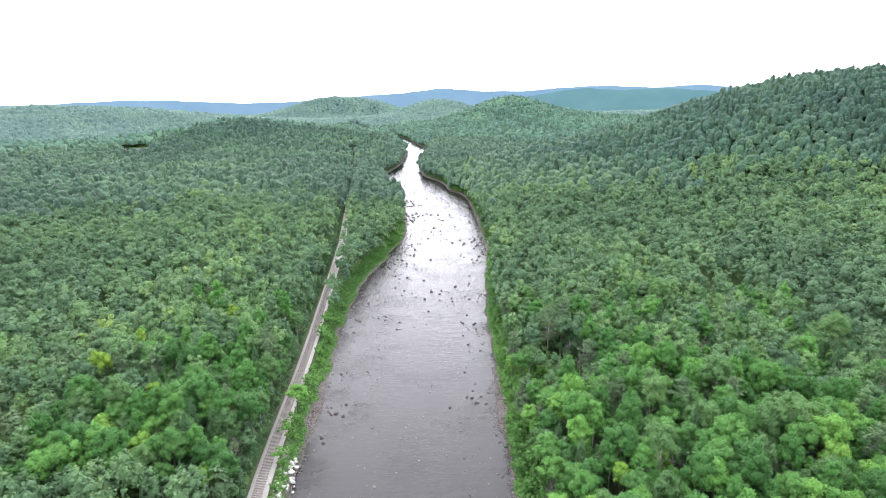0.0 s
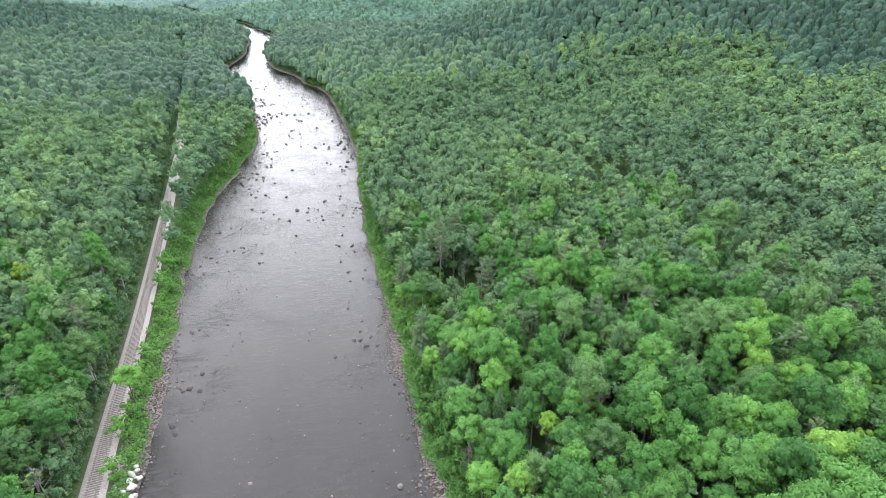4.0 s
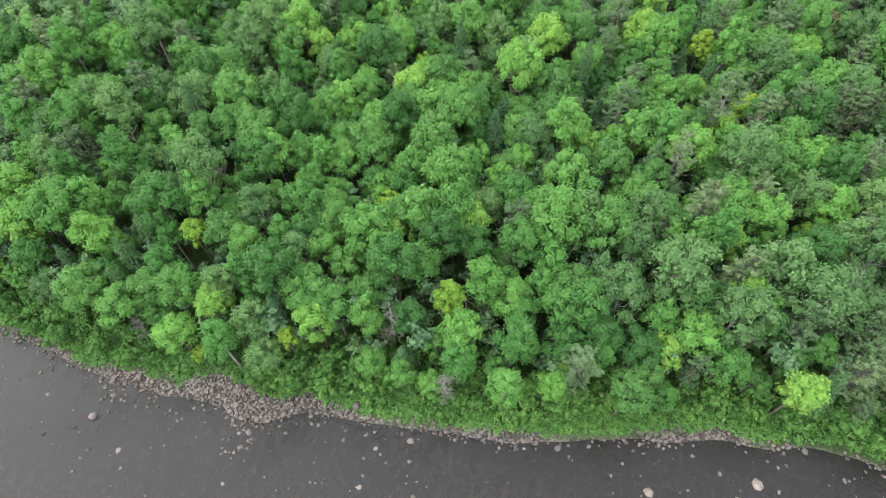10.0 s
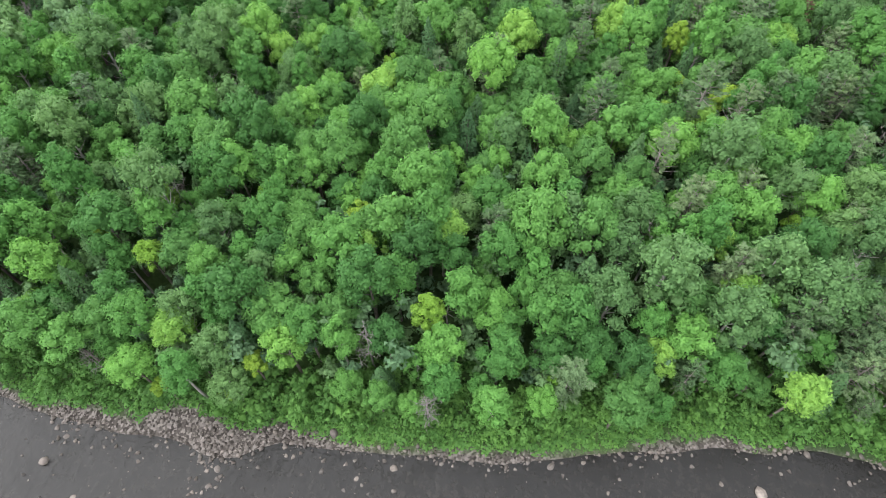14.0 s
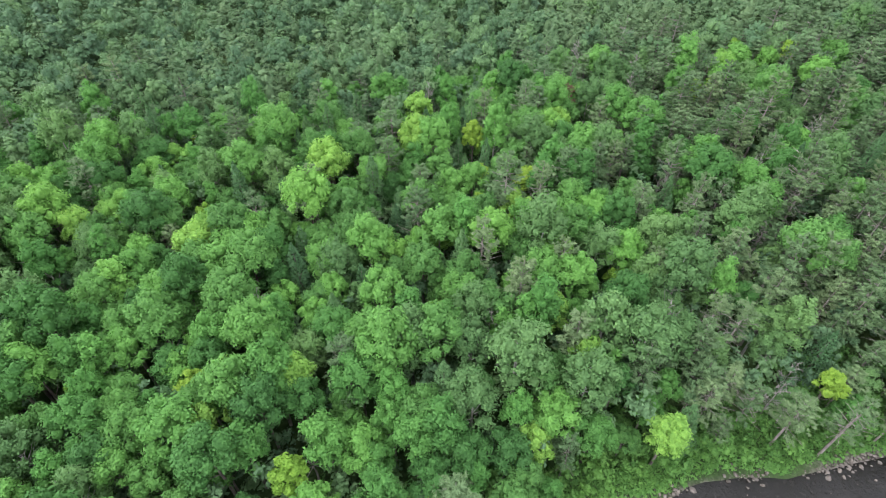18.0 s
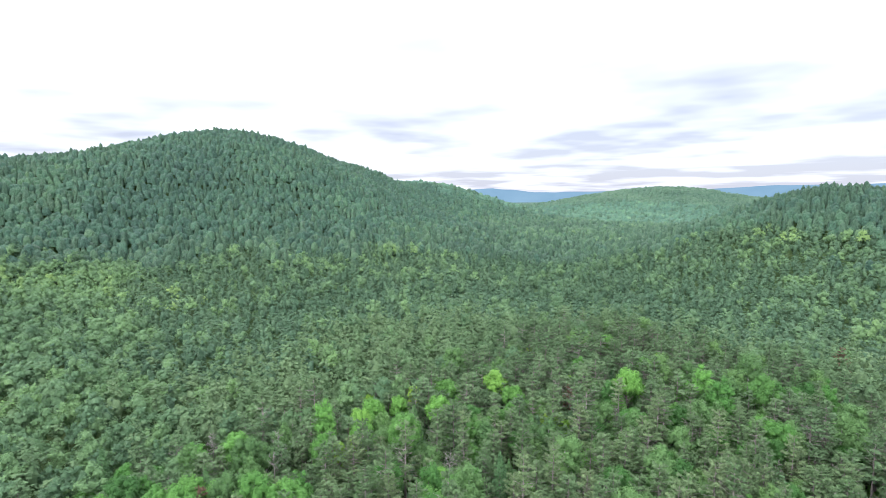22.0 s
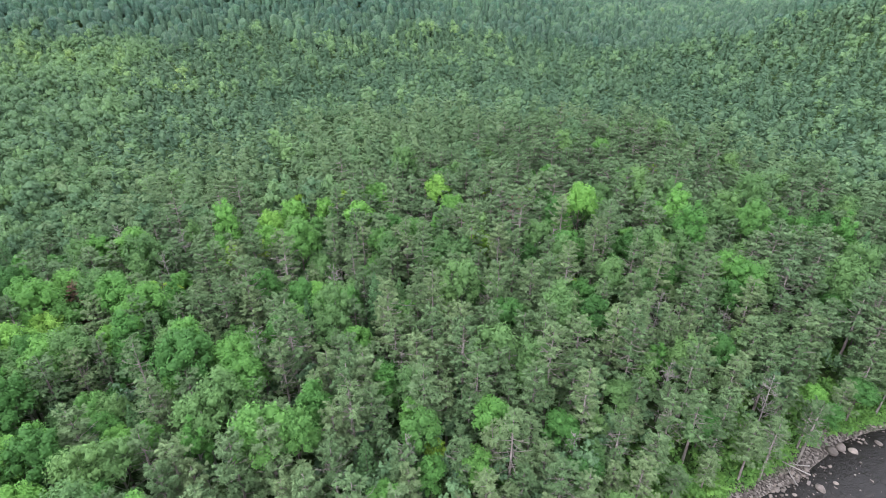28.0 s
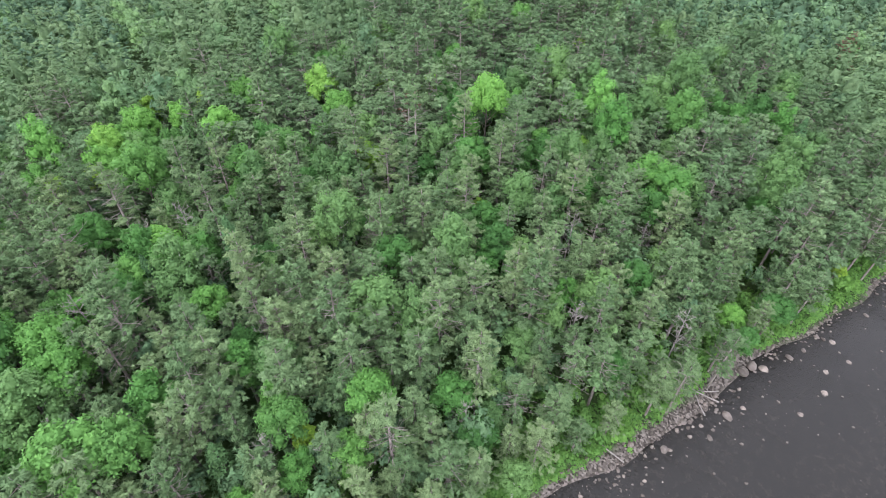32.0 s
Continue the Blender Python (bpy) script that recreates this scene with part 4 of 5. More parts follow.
F_BROAD = [dome(5.6, 13, 5, 0.72, 0.4), dome(5.0, 14, 5, 0.7, 0.4), dome(6.2, 12.5, 5, 0.74, 0.4)]
F_PINE = [dome(3.9, 15, 4, 0.5, 0.4)]
H_WOOD = [dome(8.2, 12.5, 4, 0.72, 0.35), dome(7.4, 13.5, 4, 0.66, 0.35)]


def far_sector(x, y):
    """The two stretches of distance that open beyond the valley."""
    a = np.degrees(np.arctan2(x - 5, y + 10))
    return ((a > -44) & (a < 52)) | ((a > 78) & (a < 172))


x, y = scatter_wood(5.0, 0, 235, lambda a, c: ~near_wood(a, c) & (seen_sector(a, c) | (np.hypot(a, c) < 170)))
cone = lod.random(len(x)) < conifer_share(x, y)
sp, sb = np.array(spare["hemlock"]).reshape(-1, 2), np.array(spare["broad"]).reshape(-1, 2)
x, y, cone = np.concatenate([x, sp[:, 0], sb[:, 0]]), np.concatenate([y, sp[:, 1], sb[:, 1]]), np.concatenate([cone, np.ones(len(sp), bool), np.zeros(len(sb), bool)])
wood_stuff("broadleaf_forest", "mixed green broadleaf trees covering the valley", x[~cone], y[~cone], T_BROAD, M_BROAD_FAR, 0.78, 1.22)
wood_stuff("pine_forest", "grey-green pines standing through the valley wood", x[cone], y[cone], T_PINE, M_PINE_FAR, 0.8, 1.2)
# the pine stand behind the single pines: the same trees, joined
sp = np.array(spare["pine"]).reshape(-1, 2)
STAND = []
for k in range(3):
    wood, (v, f) = pine_parts(16.0 + k, 3.4 + 0.3 * k, 11, 0.3)
    v = v.reshape(-1, 3, 3)[::2]
    mid = v.mean(1, keepdims=True)
    STAND.append((wood, ((mid + (v - mid) * 1.38).reshape(-1, 3), f[:len(v)])))
turn_state = lod.bit_generator.state
wood_stuff("pine_stand_boughs", "grey-green plumed boughs of the riverside pine stand", sp[:, 0], sp[:, 1], [q[1] for q in STAND], M_PINE_FAR, 0.8, 1.15)
lod.bit_generator.state = turn_state
wood_stuff("pine_stand_trunks", "grey stems and dead boughs of the riverside pine stand", sp[:, 0], sp[:, 1], [q[0] for q in STAND], M_PINE_WOOD, 0.8, 1.15)
x, y = scatter_wood(5.5, 235, 480, lambda a, c: ~near_wood(a, c) & seen_sector(a, c))
cone = lod.random(len(x)) < conifer_share(x, y)
wood_stuff("outer_broadleaf_forest", "rounded green crowns of the wood farther off", x[~cone], y[~cone], W_BROAD, M_OUTER_WOOD, 0.78, 1.25, 0.5)
wood_stuff("outer_pine_forest", "grey-green pines of the wood farther off", x[cone], y[cone], W_PINE, M_OUTER_PINE, 0.8, 1.2)
x, y = scatter_wood(5.7, 480, 1100, seen_sector)
cone = lod.random(len(x)) < 0.5 * conifer_share(x, y) + 0.05 + 0.15 * np.clip((land(x, y) - 60) / 60, 0, 1)
flat = land(x, y) + 8 * lod.normal(size=len(x)) < 24
wood_stuff("valley_forest", "mixed green wood on the valley floor", x[~cone & flat], y[~cone & flat], D_BROAD, M_VALLEY_DIMMED, 0.75, 1.2, 0.5)
wood_stuff("hillside_forest", "dense broadleaf wood on the hillsides, shade and haze put into its green", x[~cone & ~flat], y[~cone & ~flat], D_BROAD, M_HILL_HAZED, 0.75, 1.2, 0.5)
wood_stuff("hillside_pine_forest", "dark conifers through the hillside wood, haze blue put into their colour", x[cone], y[cone], D_PINE, M_HILL_PINE_HAZED, 0.75, 1.25)
x, y = scatter_wood(8.8, 1100, 1850, far_sector)
cone = lod.random(len(x)) < 0.3
# western slopes past about 1280 m take the haze-paled leaf colour
haze_w = (x < -0.2 * y) & (y > 0) & (np.hypot(x, y) + 60 * noise2(x, y, 150, 61) > 1280)
xw, yw = x[haze_w], y[haze_w]
x, y, cone = x[~haze_w], y[~haze_w], cone[~haze_w]
wood_stuff("distant_forest", "distant wooded slopes tinted for haze", x[~cone], y[~cone], F_BROAD, M_DISTANT_HAZED, 0.75, 1.25, 0.5)
wood_stuff("distant_pine_forest", "distant conifers on wooded slopes, tinted for haze", x[cone], y[cone], F_PINE, M_HILL_PINE_HAZED, 0.75, 1.25)
wood_stuff("western_forest", "wooded ridge beyond the valley floor, its green paled for haze", xw, yw, F_BROAD + F_PINE, M_HAZY_WOOD, 0.75, 1.25, 0.6)
x, y = scatter_wood(11.5, 1850, 2950, far_sector)
pale = y > 0
wood_stuff("hazy_forest", "wooded hills with pale haze put into their colour", x[pale], y[pale], H_WOOD, M_HAZY_WOOD, 0.75, 1.25, 0.6)
wood_stuff("farthest_forest", "dark wooded hills far down the valley, haze put into their blue-green", x[~pale], y[~pale], H_WOOD, M_HILL_PINE_HAZED, 0.75, 1.25, 0.6)

# understory that fills the gaps of the near wood
x, y = grid_spots(-105, 190, -175, 216, 4.0)
keep = near_wood(x, y)
dd = np.maximum(x - east(y), west(y) - x)
keep &= (dd > 4.0 + 1.5 * noise2(x, y, 9, 21)) & (np.abs(x - along(TRACK, y)) > 4.6)
for cx, cy, r in CLEARINGS:
    keep &= np.hypot(x - cx, y - cy) > r * 0.9
x, y, dd = x[keep], y[keep], dd[keep]
U_BROAD = [low_broad(2.0, 8.5, 96, 0.5, 5, 0.66), low_broad(1.8, 7.5, 88, 0.5, 5, 0.66), low_broad(2.1, 10.5, 100, 0.52, 5, 0.66)]
U_SMALL = [broad_crown(1.3, 2.6, 0.2, 6, 110, 0.30, 0.68, 0.4), broad_crown(1.6, 3.4, 0.2, 6, 130, 0.31, 0.68, 0.4), broad_crown(1.0, 2.0, 0.1, 5, 84, 0.28, 0.68, 0.4)]
inner = dd > 9
wood_stuff("understory_saplings", "leafy saplings filling the gaps between the trees", x[inner], y[inner], U_BROAD, M_BROAD_FAR, 0.8, 1.25)
xb, yb = grid_spots(-115, 70, -185, 640, 2.3)
db = np.maximum(xb - east(yb), west(yb) - xb)
kb = (db > 2.6 + 1.6 * noise2(xb, yb, 8, 22) + 0.8 * gravel_bar(xb, yb)) & (db < np.where((yb > -185) & (yb < 260) & (xb > 0), 17, 10) + 2 * noise2(xb, yb, 10, 23)) & (np.abs(xb - along(TRACK, yb)) > 3.4) & ((xb > 0) | (yb > 90)) & (lod.random(len(xb)) < 0.8)
# saplings close along the railway
yt = lod.uniform(92, 640, 1500)
xt = along(TRACK, yt) - 3.5 - np.abs(lod.normal(0, 2.0, 1500))
wood_stuff("trackside_saplings", "leafy saplings and brush crowding the railway", xt, yt, U_BROAD[:2] + U_SMALL, M_BROAD_FAR, 0.45, 0.8)
wood_stuff("riverside_bushes", "bright green bushes at the edge of the wood", np.concatenate([x[~inner], xb[kb]]), np.concatenate([y[~inner], yb[kb]]), U_SMALL, M_SHRUB, 0.75, 1.8, 0.6)


# ---------------------------------------------------------------- shore: herbs, stones, boulders
def shrub_clump(r, h, leaves, size):
    d = lod.normal(size=(leaves, 3))
    d[:, 2] = np.abs(d[:, 2])
    d /= np.linalg.norm(d, axis=1, keepdims=True)
    c = d * np.array([r, r, h]) * lod.uniform(0.6, 1.05, leaves)[:, None]
    return cards(lod, c, d + lod.normal(size=(leaves, 3)) * 0.4 + np.array([0, 0, 0.5]), size, size * 0.8)


def shore_spots(n, y0, y1, side, low, high):
    """Places along a bank, low to high metres from the water's edge."""
    y = lod.uniform(y0, y1, n)
    d = lod.uniform(low, high, n)
    return (east(y) + d if side > 0 else west(y) - d), y, d


xa, ya, da = shore_spots(8500, -185, 330, 1, 1.6, 10)
xb, yb, db = shore_spots(2600, 95, 420, -1, 1.5, 8)
xc, yc, dc = shore_spots(700, -185, 100, -1, 2, 10)
x, y, d = np.concatenate([xa, xb, xc]), np.concatenate([ya, yb, yc]), np.concatenate([da, db, dc])
keep = (d > 1.1 + 1.5 * noise2(x, y, 7, 8) + 0.9 * gravel_bar(x, y)) & (np.abs(x - along(TRACK, y)) > 3.6)
x, y, d = x[keep], y[keep], d[keep]
herb = [shrub_clump(1.1, 0.8, 36, 0.40), shrub_clump(0.9, 1.0, 32, 0.38), shrub_clump(1.3, 0.6, 40, 0.40)]
wood_stuff("bank_herbs", "bright green herbs and low willow growth on the river bank", x, y, herb, M_SHRUB, 0.7, 1.25, 0.6)
xs_, ys_ = [], []
for cx, cy, r in CLEARINGS[:9]:
    k = int(r * r * 3.4)
    a, q = lod.uniform(0, 6.283, k), r * np.sqrt(lod.random(k))
    xs_.append(cx + np.cos(a) * q)
    ys_.append(cy + np.sin(a) * q)
wood_stuff("clearing_grass", "tall pale green grass in the small clearings", np.concatenate(xs_), np.concatenate(ys_), [shrub_clump(0.9, 0.45, 26, 0.5)], M_SHRUB, 0.6, 1.1)


def stone_shape(n, squash, seed):
    """An uneven water-worn stone from a few faces."""
    g = np.random.default_rng(seed)
    b = bmesh.new()
    for p in ball(n):
        b.verts.new(Vector(p) * g.uniform(0.8, 1.12))
    bmesh.ops.convex_hull(b, input=b.verts)
    bmesh.ops.triangulate(b, faces=b.faces)
    b.verts.index_update()
    f = np.array([[q.index for q in fc.verts] for fc in b.faces])
    v = np.array([tuple(q.co) for q in b.verts]) * np.array([1.0, g.uniform(0.65, 0.9), squash])
    b.free()
    return v, f


def pebble_stuff(name, label, x, y, mat, sizes, sink=0.25, floor=-0.12):
    shapes = [stone_shape(8, 0.6, 40 + k) for k in range(5)]
    which = lod.integers(0, 5, len(x))
    vs, fs, n = [], [], 0
    for k in range(5):
        q = which == k
        sc = sizes[q]
        z = np.maximum(land(x[q], y[q]), floor) + sc * sink
        v, f, _ = spread(shapes[k], np.stack([x[q], y[q], z], 1), sc, lod.uniform(0, 6.283, q.sum()), sc * 0)
        vs.append(v)
        fs.append(f + n)
        n += len(v)
    return tagged(new(name, mesh_of(name, np.concatenate(vs), np.concatenate(fs), mat)), label, "stones", kind="stuff")


xa, ya, da = shore_spots(42000, -180, 300, 1, -5.5, 4.5)
xb, yb, db = shore_spots(14000, 95, 400, -1, -5, 3)
xc, yc, dc = shore_spots(9000, 300, 640, 1, -5, 3.5)
xe, ye, de = shore_spots(7000, 400, 640, -1, -5, 3.5)
x, y, d = np.concatenate([xa, xb, xc, xe]), np.concatenate([ya, yb, yc, ye]), np.concatenate([da, db, dc, de])
bar = gravel_bar(x, y)
dens = np.exp(-((d - 0.3 - 0.2 * bar) / (1.0 + 0.75 * bar)) ** 2) * np.clip(0.38 + 0.85 * noise2(x, y, 6, 31) + 0.3 * noise2(x, y, 2, 35), 0, 1) + 0.10 * (noise2(x, y, 5, 32) > 0.35) * (d < 0)
keep = lod.random(len(x)) < dens
x, y = x[keep], y[keep]
pebble_stuff("shore_stones", "grey-brown cobbles along the water's edge", x, y, M_STONE, 0.09 + 0.42 * lod.random(len(x)) ** 4.5)
# stones that break the surface of the shallow river
y = lod.uniform(60, 640, 12000)
x = west(y) + (east(y) - west(y)) * lod.random(12000)
keep = lod.random(12000) < np.clip(0.10 + 0.30 * np.clip((y - 150) / 200, 0, 1), 0, 1) * (0.45 + 0.55 * noise2(x, y, 22, 33)) * np.interp(np.abs(2 * (x - west(y)) / (east(y) - west(y)) - 1), [0, 0.6, 1], [0.4, 0.8, 3.2])
x, y = x[keep], y[keep]
pebble_stuff("riffle_stones", "dark wet stones breaking the surface of the riffles", x, y, M_WET, 0.2 + 0.75 * lod.random(len(x)) ** 2.6 * np.clip(y / 220, 0.6, 1.6), 0.12)
y = lod.uniform(-170, 300, 26000)
x = west(y) + (east(y) - west(y)) * lod.random(26000)
bunch = np.clip(noise2(x, y, 4, 36) + 0.6 * noise2(x, y, 17, 37) - 0.45, 0, 1)
keep = (lod.random(26000) < 0.035 + 0.5 * bunch) & ((x > -8) | (y > 60))
pebble_stuff("bed_stones", "small grey-brown stones strewn over the shallow bed", x[keep], y[keep], M_STONE, 0.10 + 0.32 * lod.random(int(keep.sum())) ** 3, 0.1, -0.03)
y = lod.uniform(-170, 110, 2600)
x = east(y) - lod.uniform(2, 26, 2600) * lod.random(2600) ** 0.6
keep = (lod.random(2600) < 0.28 * (0.5 + 0.5 * noise2(x, y, 9, 34)))
pebble_stuff("shallow_stones", "scattered grey stones lying in the shallows", x[keep], y[keep], M_STONE, 0.10 + 0.36 * lod.random(int(keep.sum())) ** 4, 0.1, -0.05)

boulder_shapes = [mesh_of("boulder", *stone_shape(26, q, 60 + k), M_STONE) for k, q in enumerate((0.6, 0.7, 0.55, 0.75, 0.65))]
wet_shapes = [mesh_of("boulder", *stone_shape(26, q, 70 + k), M_WET) for k, q in enumerate((0.55, 0.6, 0.5))]
for me in boulder_shapes + wet_shapes:
    me.polygons.foreach_set("use_smooth", np.ones(len(me.polygons), bool))


def boulder(x, y, size, wet=False, pale=""):
    pool = wet_shapes if wet else boulder_shapes
    ob = new("boulder", pool[int(lod.integers(0, len(pool)))])
    z = max(float(land(x, y)), -0.25)
    ob.matrix_basis = Matrix.LocRotScale((x, y, z + size * 0.18), Euler((lod.uniform(-0.2, 0.2), lod.uniform(-0.2, 0.2), lod.uniform(0, 6.283))), (size, size, size))
    return tagged(ob, pale or ("dark wet boulder standing in the shallow river" if wet else "rounded grey boulder lying in the shallow river"), "rock", "boulders in the river")


# known boulders: x, y, radius, wet
DRY = [(15.1, 105.4, 0.6), (11.3, 106.1, 0.85), (17.4, 81.9, 0.65), (36.2, 8.8, 0.95), (32.9, 11.2, 0.7), (29.7, 23.4, 0.85), (24.7, 58.2, 0.65), (16.1, 62.7, 0.5), (11.6, 115.3, 0.5), (8.4, 98.9, 0.55), (15.1, 82.0, 0.5), (26.7, 68.1, 0.8), (41.4, -104.8, 1.0), (42.6, -123.5, 0.75),
       (45.0, -116.3, 1.1), (45.2, -114.1, 1.25), (43.6, -117.6, 0.9), (35.4, -121.9, 0.65), (35.2, -114.9, 0.55), (40.5, -99.3, 0.6), (43.0, -92.0, 0.8), (40.4, -133.1, 0.65), (37.5, -126.0, 0.6), (44.4, -98.0, 0.6), (46.2, -88.0, 0.55), (42.5, -99.8, 0.5), (4.2, 84.8, 0.85), (2.7, 84.8, 0.8), (5.3, 82.2, 0.85), (-17.8, 114.5, 0.6)]
WET = [(6.4, 266.0, 1.3), (-6.0, 258.0, 1.3), (2.0, 151.0, 0.85), (7.7, 157.1, 0.9), (9.4, 156.6, 0.9), (10.8, 153.4, 0.9), (13.8, 152.9, 0.75), (9.9, 160.7, 0.7), (10.1, 152.2, 0.6), (12.4, 157.2, 0.8), (-36.9, 172.7, 1.0), (-31.6, 152.8, 0.95), (-33.3, 152.6, 0.6), (-36.5, 148.6, 0.8), (-35.4, 147.0, 0.8),
       (-34.0, 147.7, 1.0), (-31.4, 146.0, 0.95), (-35.7, 135.1, 0.9), (-34.7, 132.4, 0.9), (-22.6, 164.6, 0.6)]
for x, y, r, wet in [(*q, False) for q in DRY] + [(*q, True) for q in WET]:
    boulder(x, y, r, wet)
for k in range(150):
    y = lod.uniform(-150, 330)
    side = lod.random()
    x = float(east(y)) - abs(lod.normal()) * 5 if side < 0.5 else float(west(y)) + abs(lod.normal()) * 6 if side < 0.7 else lod.uniform(float(west(y)) + 2, float(east(y)) - 2)
    if not (-20 < y < 110 and x < 0):
        boulder(x, y, 0.22 + 0.45 * lod.random() ** 2.5, y > 110)
rip = [mesh_of("riprap_block", *stone_shape(9, 0.75, 90 + k), M_RIPRAP) for k in range(4)]
for k in range(46):
    y = lod.uniform(95, 124)
    x = float(west(y)) - lod.uniform(-0.9, 2.2)
    r = lod.uniform(0.35, 0.95)
    ob = new("riprap_block", rip[k % 4])
    ob.matrix_basis = Matrix.LocRotScale((x, y, max(float(land(x, y)), -0.1) + r * 0.35), Euler((lod.uniform(-0.5, 0.5), lod.uniform(-0.5, 0.5), lod.uniform(0, 6.283))), (r, r, r))
    tagged(ob, "pale angular riprap block on the river bank", "rock", "riprap below the railway")

# grey rock spills on the slope between the track and the river
y = np.concatenate([lod.normal(104, 5, 420), lod.normal(124, 3.5, 260)])
x = along(TRACK, y) + 3.2 + np.abs(lod.normal(0, 1.3, len(y)))
keep = x < west(y) - 1.0
pebble_stuff("rock_spill", "grey broken rock spilled on the slope below the railway", x[keep], y[keep], M_BALLAST, 0.16 + 0.34 * lod.random(int(keep.sum())) ** 3, 0.2)

# driftwood on the shore
for x, y, ln_, a in [(46.5, -104.0, 6.5, 0.4), (45.0, -102.5, 4.0, -0.5), (45.8, -105.6, 3.5, 1.0), (47.2, -84.5, 5.0, 0.2), (46.6, -106.8, 3.0, 2.0)]:
    z = max(float(land(x, y)), 0.0) + 0.25
    w = [tube([(-ln_ / 2, 0, 0), (0, 0.15, 0.1), (ln_ / 2, 0, 0.25)], [0.13, 0.11, 0.04], 6)]
    for k in range(3):
        f = lod.uniform(-0.1, 0.45)
        w.append(tube([(f * ln_, 0.1, 0.1), (f * ln_ + 0.6, lod.uniform(-0.9, 0.9), 0.5)], [0.05, 0.015], 4))
    ob = new("driftwood_log", mesh_of("driftwood_log", *gather(w), M_DEAD))
    ob.matrix_basis = pose(x, y, z, 0, 0, math.degrees(a))
    tagged(ob, "bleached driftwood log stranded on the shore", "log", "driftwood")
# bleached fallen top in a gap of the wood
w = [tube([(0, 0, 0), (0.4, 0, 3.2), (0.2, 0.3, 6.0)], [0.2, 0.14, 0.04], 6)]
for k in range(9):
    a, h = k * 0.9, 5.0 + 0.1 * k
    w.append(tube([(0.3, 0.1, h), (math.cos(a) * 2.4, math.sin(a) * 2.4, h + 0.3)], [0.07, 0.02], 4))
ob = new("broken_snag", mesh_of("broken_snag", *gather(w), M_DEAD))
ob.matrix_basis = pose(45.9, 56.8, float(land(45.9, 56.8)) - 0.1)
tagged(ob, "bleached broken snag with star-like branches in a forest gap", "dead tree")

# ---------------------------------------------------------------- railway on the west bank


def track_line(y0, y1, step):
    """Points along the track at even steps, with the way it runs."""
    q, y = [], y0
    while y < y1:
        x = float(along(TRACK, y))
        dx = (float(along(TRACK, y + 1)) - float(along(TRACK, y - 1))) / 2
        k = math.hypot(dx, 1)
        q.append((x, y, dx / k, 1 / k))
        y += step / k
    return q


rail_root = tagged(new("railway_track"), "single railway track on a grey ballast bed along the river", "railway", kind="structure")


def ribbon(name, mat, profile, y0, y1, step, label=""):
    """A profile (across, up) drawn along the track."""
    pts = track_line(y0, y1, step)
    v = np.array([[(x + a * wy_, y - a * wx_, 2.6 + u) for a, u in profile] for x, y, wx_, wy_ in pts])
    n, k = len(pts), len(profile)
    i = np.arange(n * k).reshape(n, k)
    f = np.stack([i[:-1, :-1], i[:-1, 1:], i[1:, 1:], i[1:, :-1]], -1).reshape(-1, 4)
    return part(name, mesh_of(name, v.reshape(-1, 3), f, mat), rail_root, label)


ribbon("ballast", M_BALLAST, [(-2.9, -0.35), (-1.75, 0.28), (1.75, 0.28), (2.9, -0.35)], 60, 900, 4, "grey crushed stone ballast")
for s in (-0.7175, 0.7175):
    ribbon("rail", M_RAIL, [(s - 0.06, 0.36), (s - 0.035, 0.56), (s + 0.035, 0.56), (s + 0.06, 0.36)], 60, 900, 4, "rust-brown steel rail")
bx = bmesh.new()
bmesh.ops.create_cube(bx, size=1)
bmesh.ops.scale(bx, vec=(2.6, 0.26, 0.2), verts=bx.verts)
bmesh.ops.bevel(bx, geom=bx.edges[:], offset=0.02, segments=1, affect="EDGES")
sleeper_mesh = bpy.data.meshes.new("sleeper")
bx.to_mesh(sleeper_mesh)
bx.free()
sleeper_mesh.materials.append(M_SLEEPER)
for x, y, wx_, wy_ in track_line(98, 277, 0.61):
    ob = part("sleeper", sleeper_mesh, rail_root)
    ob.matrix_basis = pose(x + lod.uniform(-0.04, 0.04), y, 2.6 + 0.27, 0, 0, -math.degrees(math.atan2(wx_, wy_)) + lod.uniform(-1.5, 1.5))

# ---------------------------------------------------------------- pools, far ranges
for name, label, pts in (("swamp_pool", "small still pool among dead trees in the wood", [(41.5, 157.5, 1.2, 2.4), (43.6, 162.0, 0.9, 2.6), (46.2, 167.0, 1.1, 2.2), (31.2, 156.5, 1.0, 2.4)]), ("far_pond", "pale pond beyond the wood", [(POND[0], POND[1], 42, 38)])):
    for cx, cy, rx, ry in pts:
        v = [(cx, cy, 0)] + [(cx + math.cos(a) * rx * (1 + 0.25 * math.sin(3 * a + cx)), cy + math.sin(a) * ry * (1 + 0.2 * math.cos(2 * a)), 0) for a in np.linspace(0, 6.283, 25)[:-1]]
        z = max(float(land(p[0], p[1])) for p in v) + (0.05 if rx < 10 else 0.8)
        ob = new(name, mesh_of(name, np.array(v) + np.array([0, 0, z]), [(0, k + 1, (k + 1) % 24 + 1) for k in range(24)], M_WATER))
        tagged(ob, label, "pond", kind="structure")



# far ridges glow blue by themselves, in place of haze in the air
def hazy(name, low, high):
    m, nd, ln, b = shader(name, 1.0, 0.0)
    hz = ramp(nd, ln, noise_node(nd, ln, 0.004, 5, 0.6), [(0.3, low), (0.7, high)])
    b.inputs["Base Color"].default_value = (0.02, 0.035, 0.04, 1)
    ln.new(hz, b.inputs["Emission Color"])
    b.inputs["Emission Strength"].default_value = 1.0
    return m


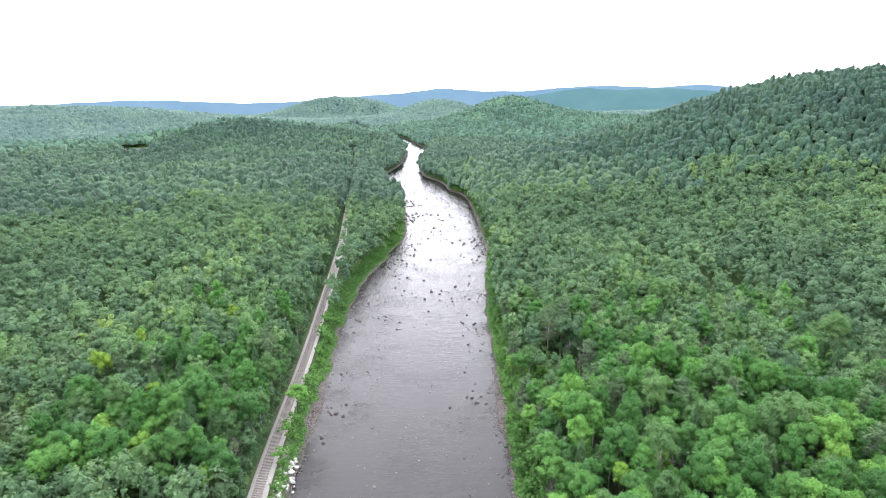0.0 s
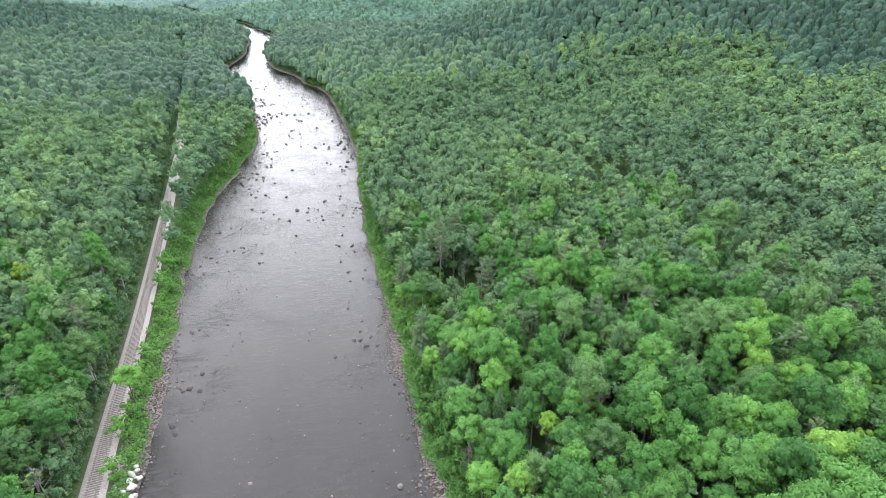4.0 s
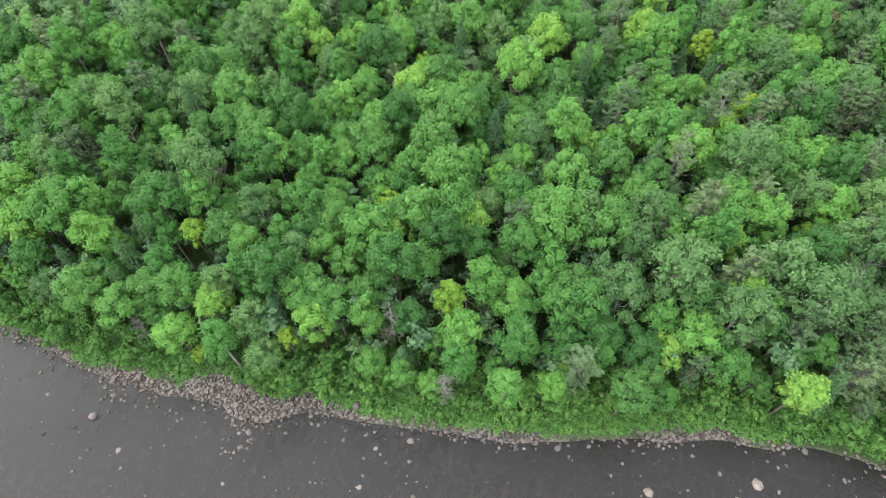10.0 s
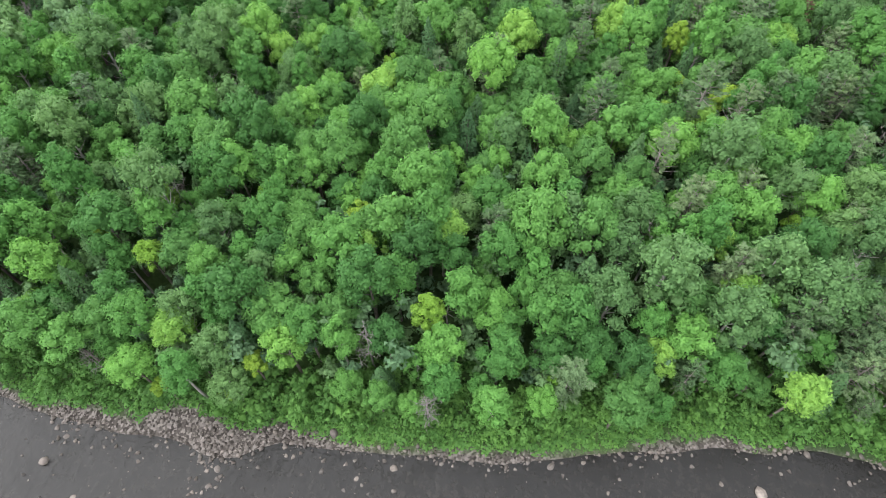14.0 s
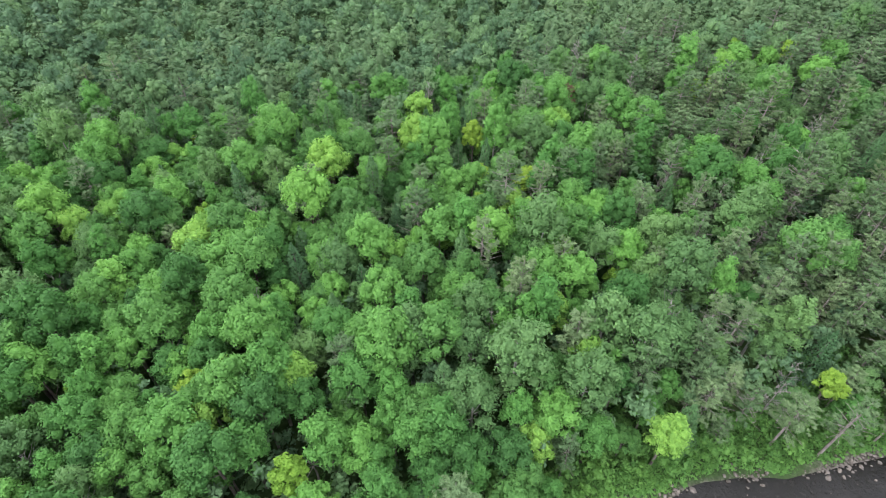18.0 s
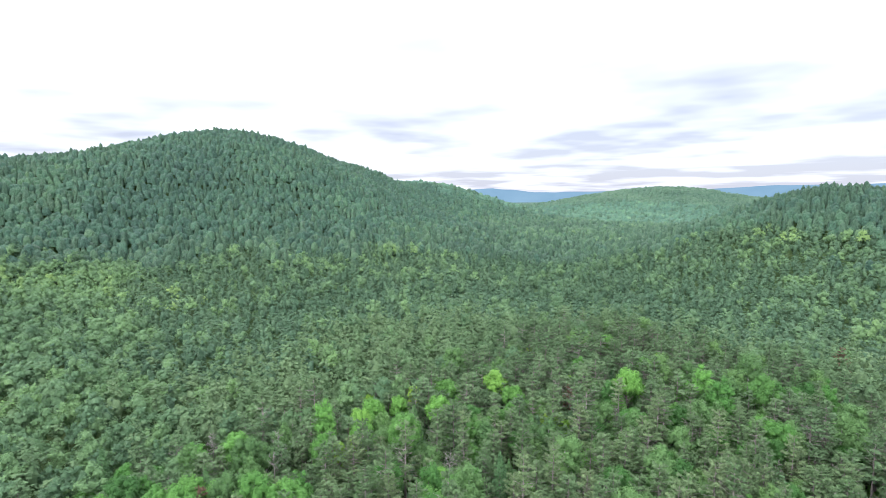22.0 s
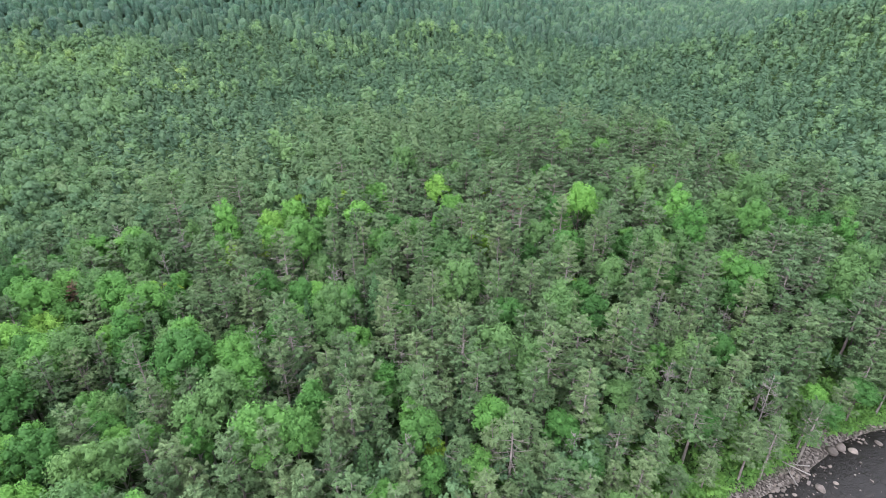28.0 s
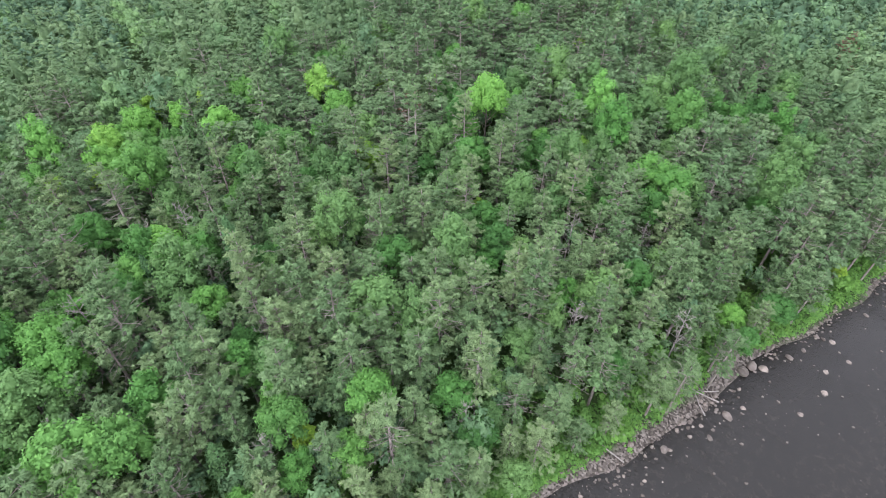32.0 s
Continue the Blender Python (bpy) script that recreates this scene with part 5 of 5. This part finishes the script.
M_RANGE = hazy("blue_haze_glow_mountains", (0.085, 0.150, 0.215), (0.110, 0.180, 0.245))
M_RANGE_NEAR = hazy("haze_glow_wooded_mountain", (0.045, 0.105, 0.115), (0.065, 0.135, 0.135))


def mountain_range(r0, deep, crest, label, mat):
    """A far ridge: crest heights (degrees round, metres) on an arc of radius r0."""
    az = np.arange(crest[0][0], crest[-1][0] + 0.01, 0.4)
    c = np.array(crest, float)
    top = np.interp(az, c[:, 0], c[:, 1])
    for _ in range(3):
        top[1:-1] = (top[:-2] + 2 * top[1:-1] + top[2:]) / 4
    top = top + 3 * noise2(az, az * 0, 1.1, 41)
    f = np.linspace(-1, 1, 11)
    rr = r0 + deep * f
    z = top[:, None] * np.cos(f * 1.45)[None] ** 1.3 + 4 * noise2(np.repeat(az[:, None], 11, 1) * 40, np.repeat(rr[None], len(az), 0), 90, 42)
    a = np.radians(az)[:, None]
    v = np.stack([np.sin(a) * rr[None], np.cos(a) * rr[None], z], -1).reshape(-1, 3)
    i = np.arange(len(v)).reshape(len(az), 11)
    me = mesh_of("backdrop", v, np.stack([i[:-1, :-1], i[1:, :-1], i[1:, 1:], i[:-1, 1:]], -1).reshape(-1, 4), mat)
    me.polygons.foreach_set("use_smooth", np.ones(len(me.polygons), bool))
    tagged(new("backdrop", me), label, "mountains", kind="structure")


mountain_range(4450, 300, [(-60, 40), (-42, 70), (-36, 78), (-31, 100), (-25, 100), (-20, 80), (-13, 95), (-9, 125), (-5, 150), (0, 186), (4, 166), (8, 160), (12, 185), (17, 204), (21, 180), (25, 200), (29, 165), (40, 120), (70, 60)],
               "mountain range on the horizon, its blue haze a glow", M_RANGE)
mountain_range(3600, 260, [(4, 30), (8, 110), (12, 150), (15, 166), (18, 150), (22, 160), (26, 140), (32, 90), (45, 40)], "wooded mountain with haze as a blue-green glow", M_RANGE_NEAR)
mountain_range(4450, 300, [(105, 40), (122, 80), (130, 118), (134, 88), (142, 90), (150, 100), (156, 130), (162, 128), (168, 150), (176, 120), (190, 60)], "hills beyond the valley, their blue haze a glow", M_RANGE)
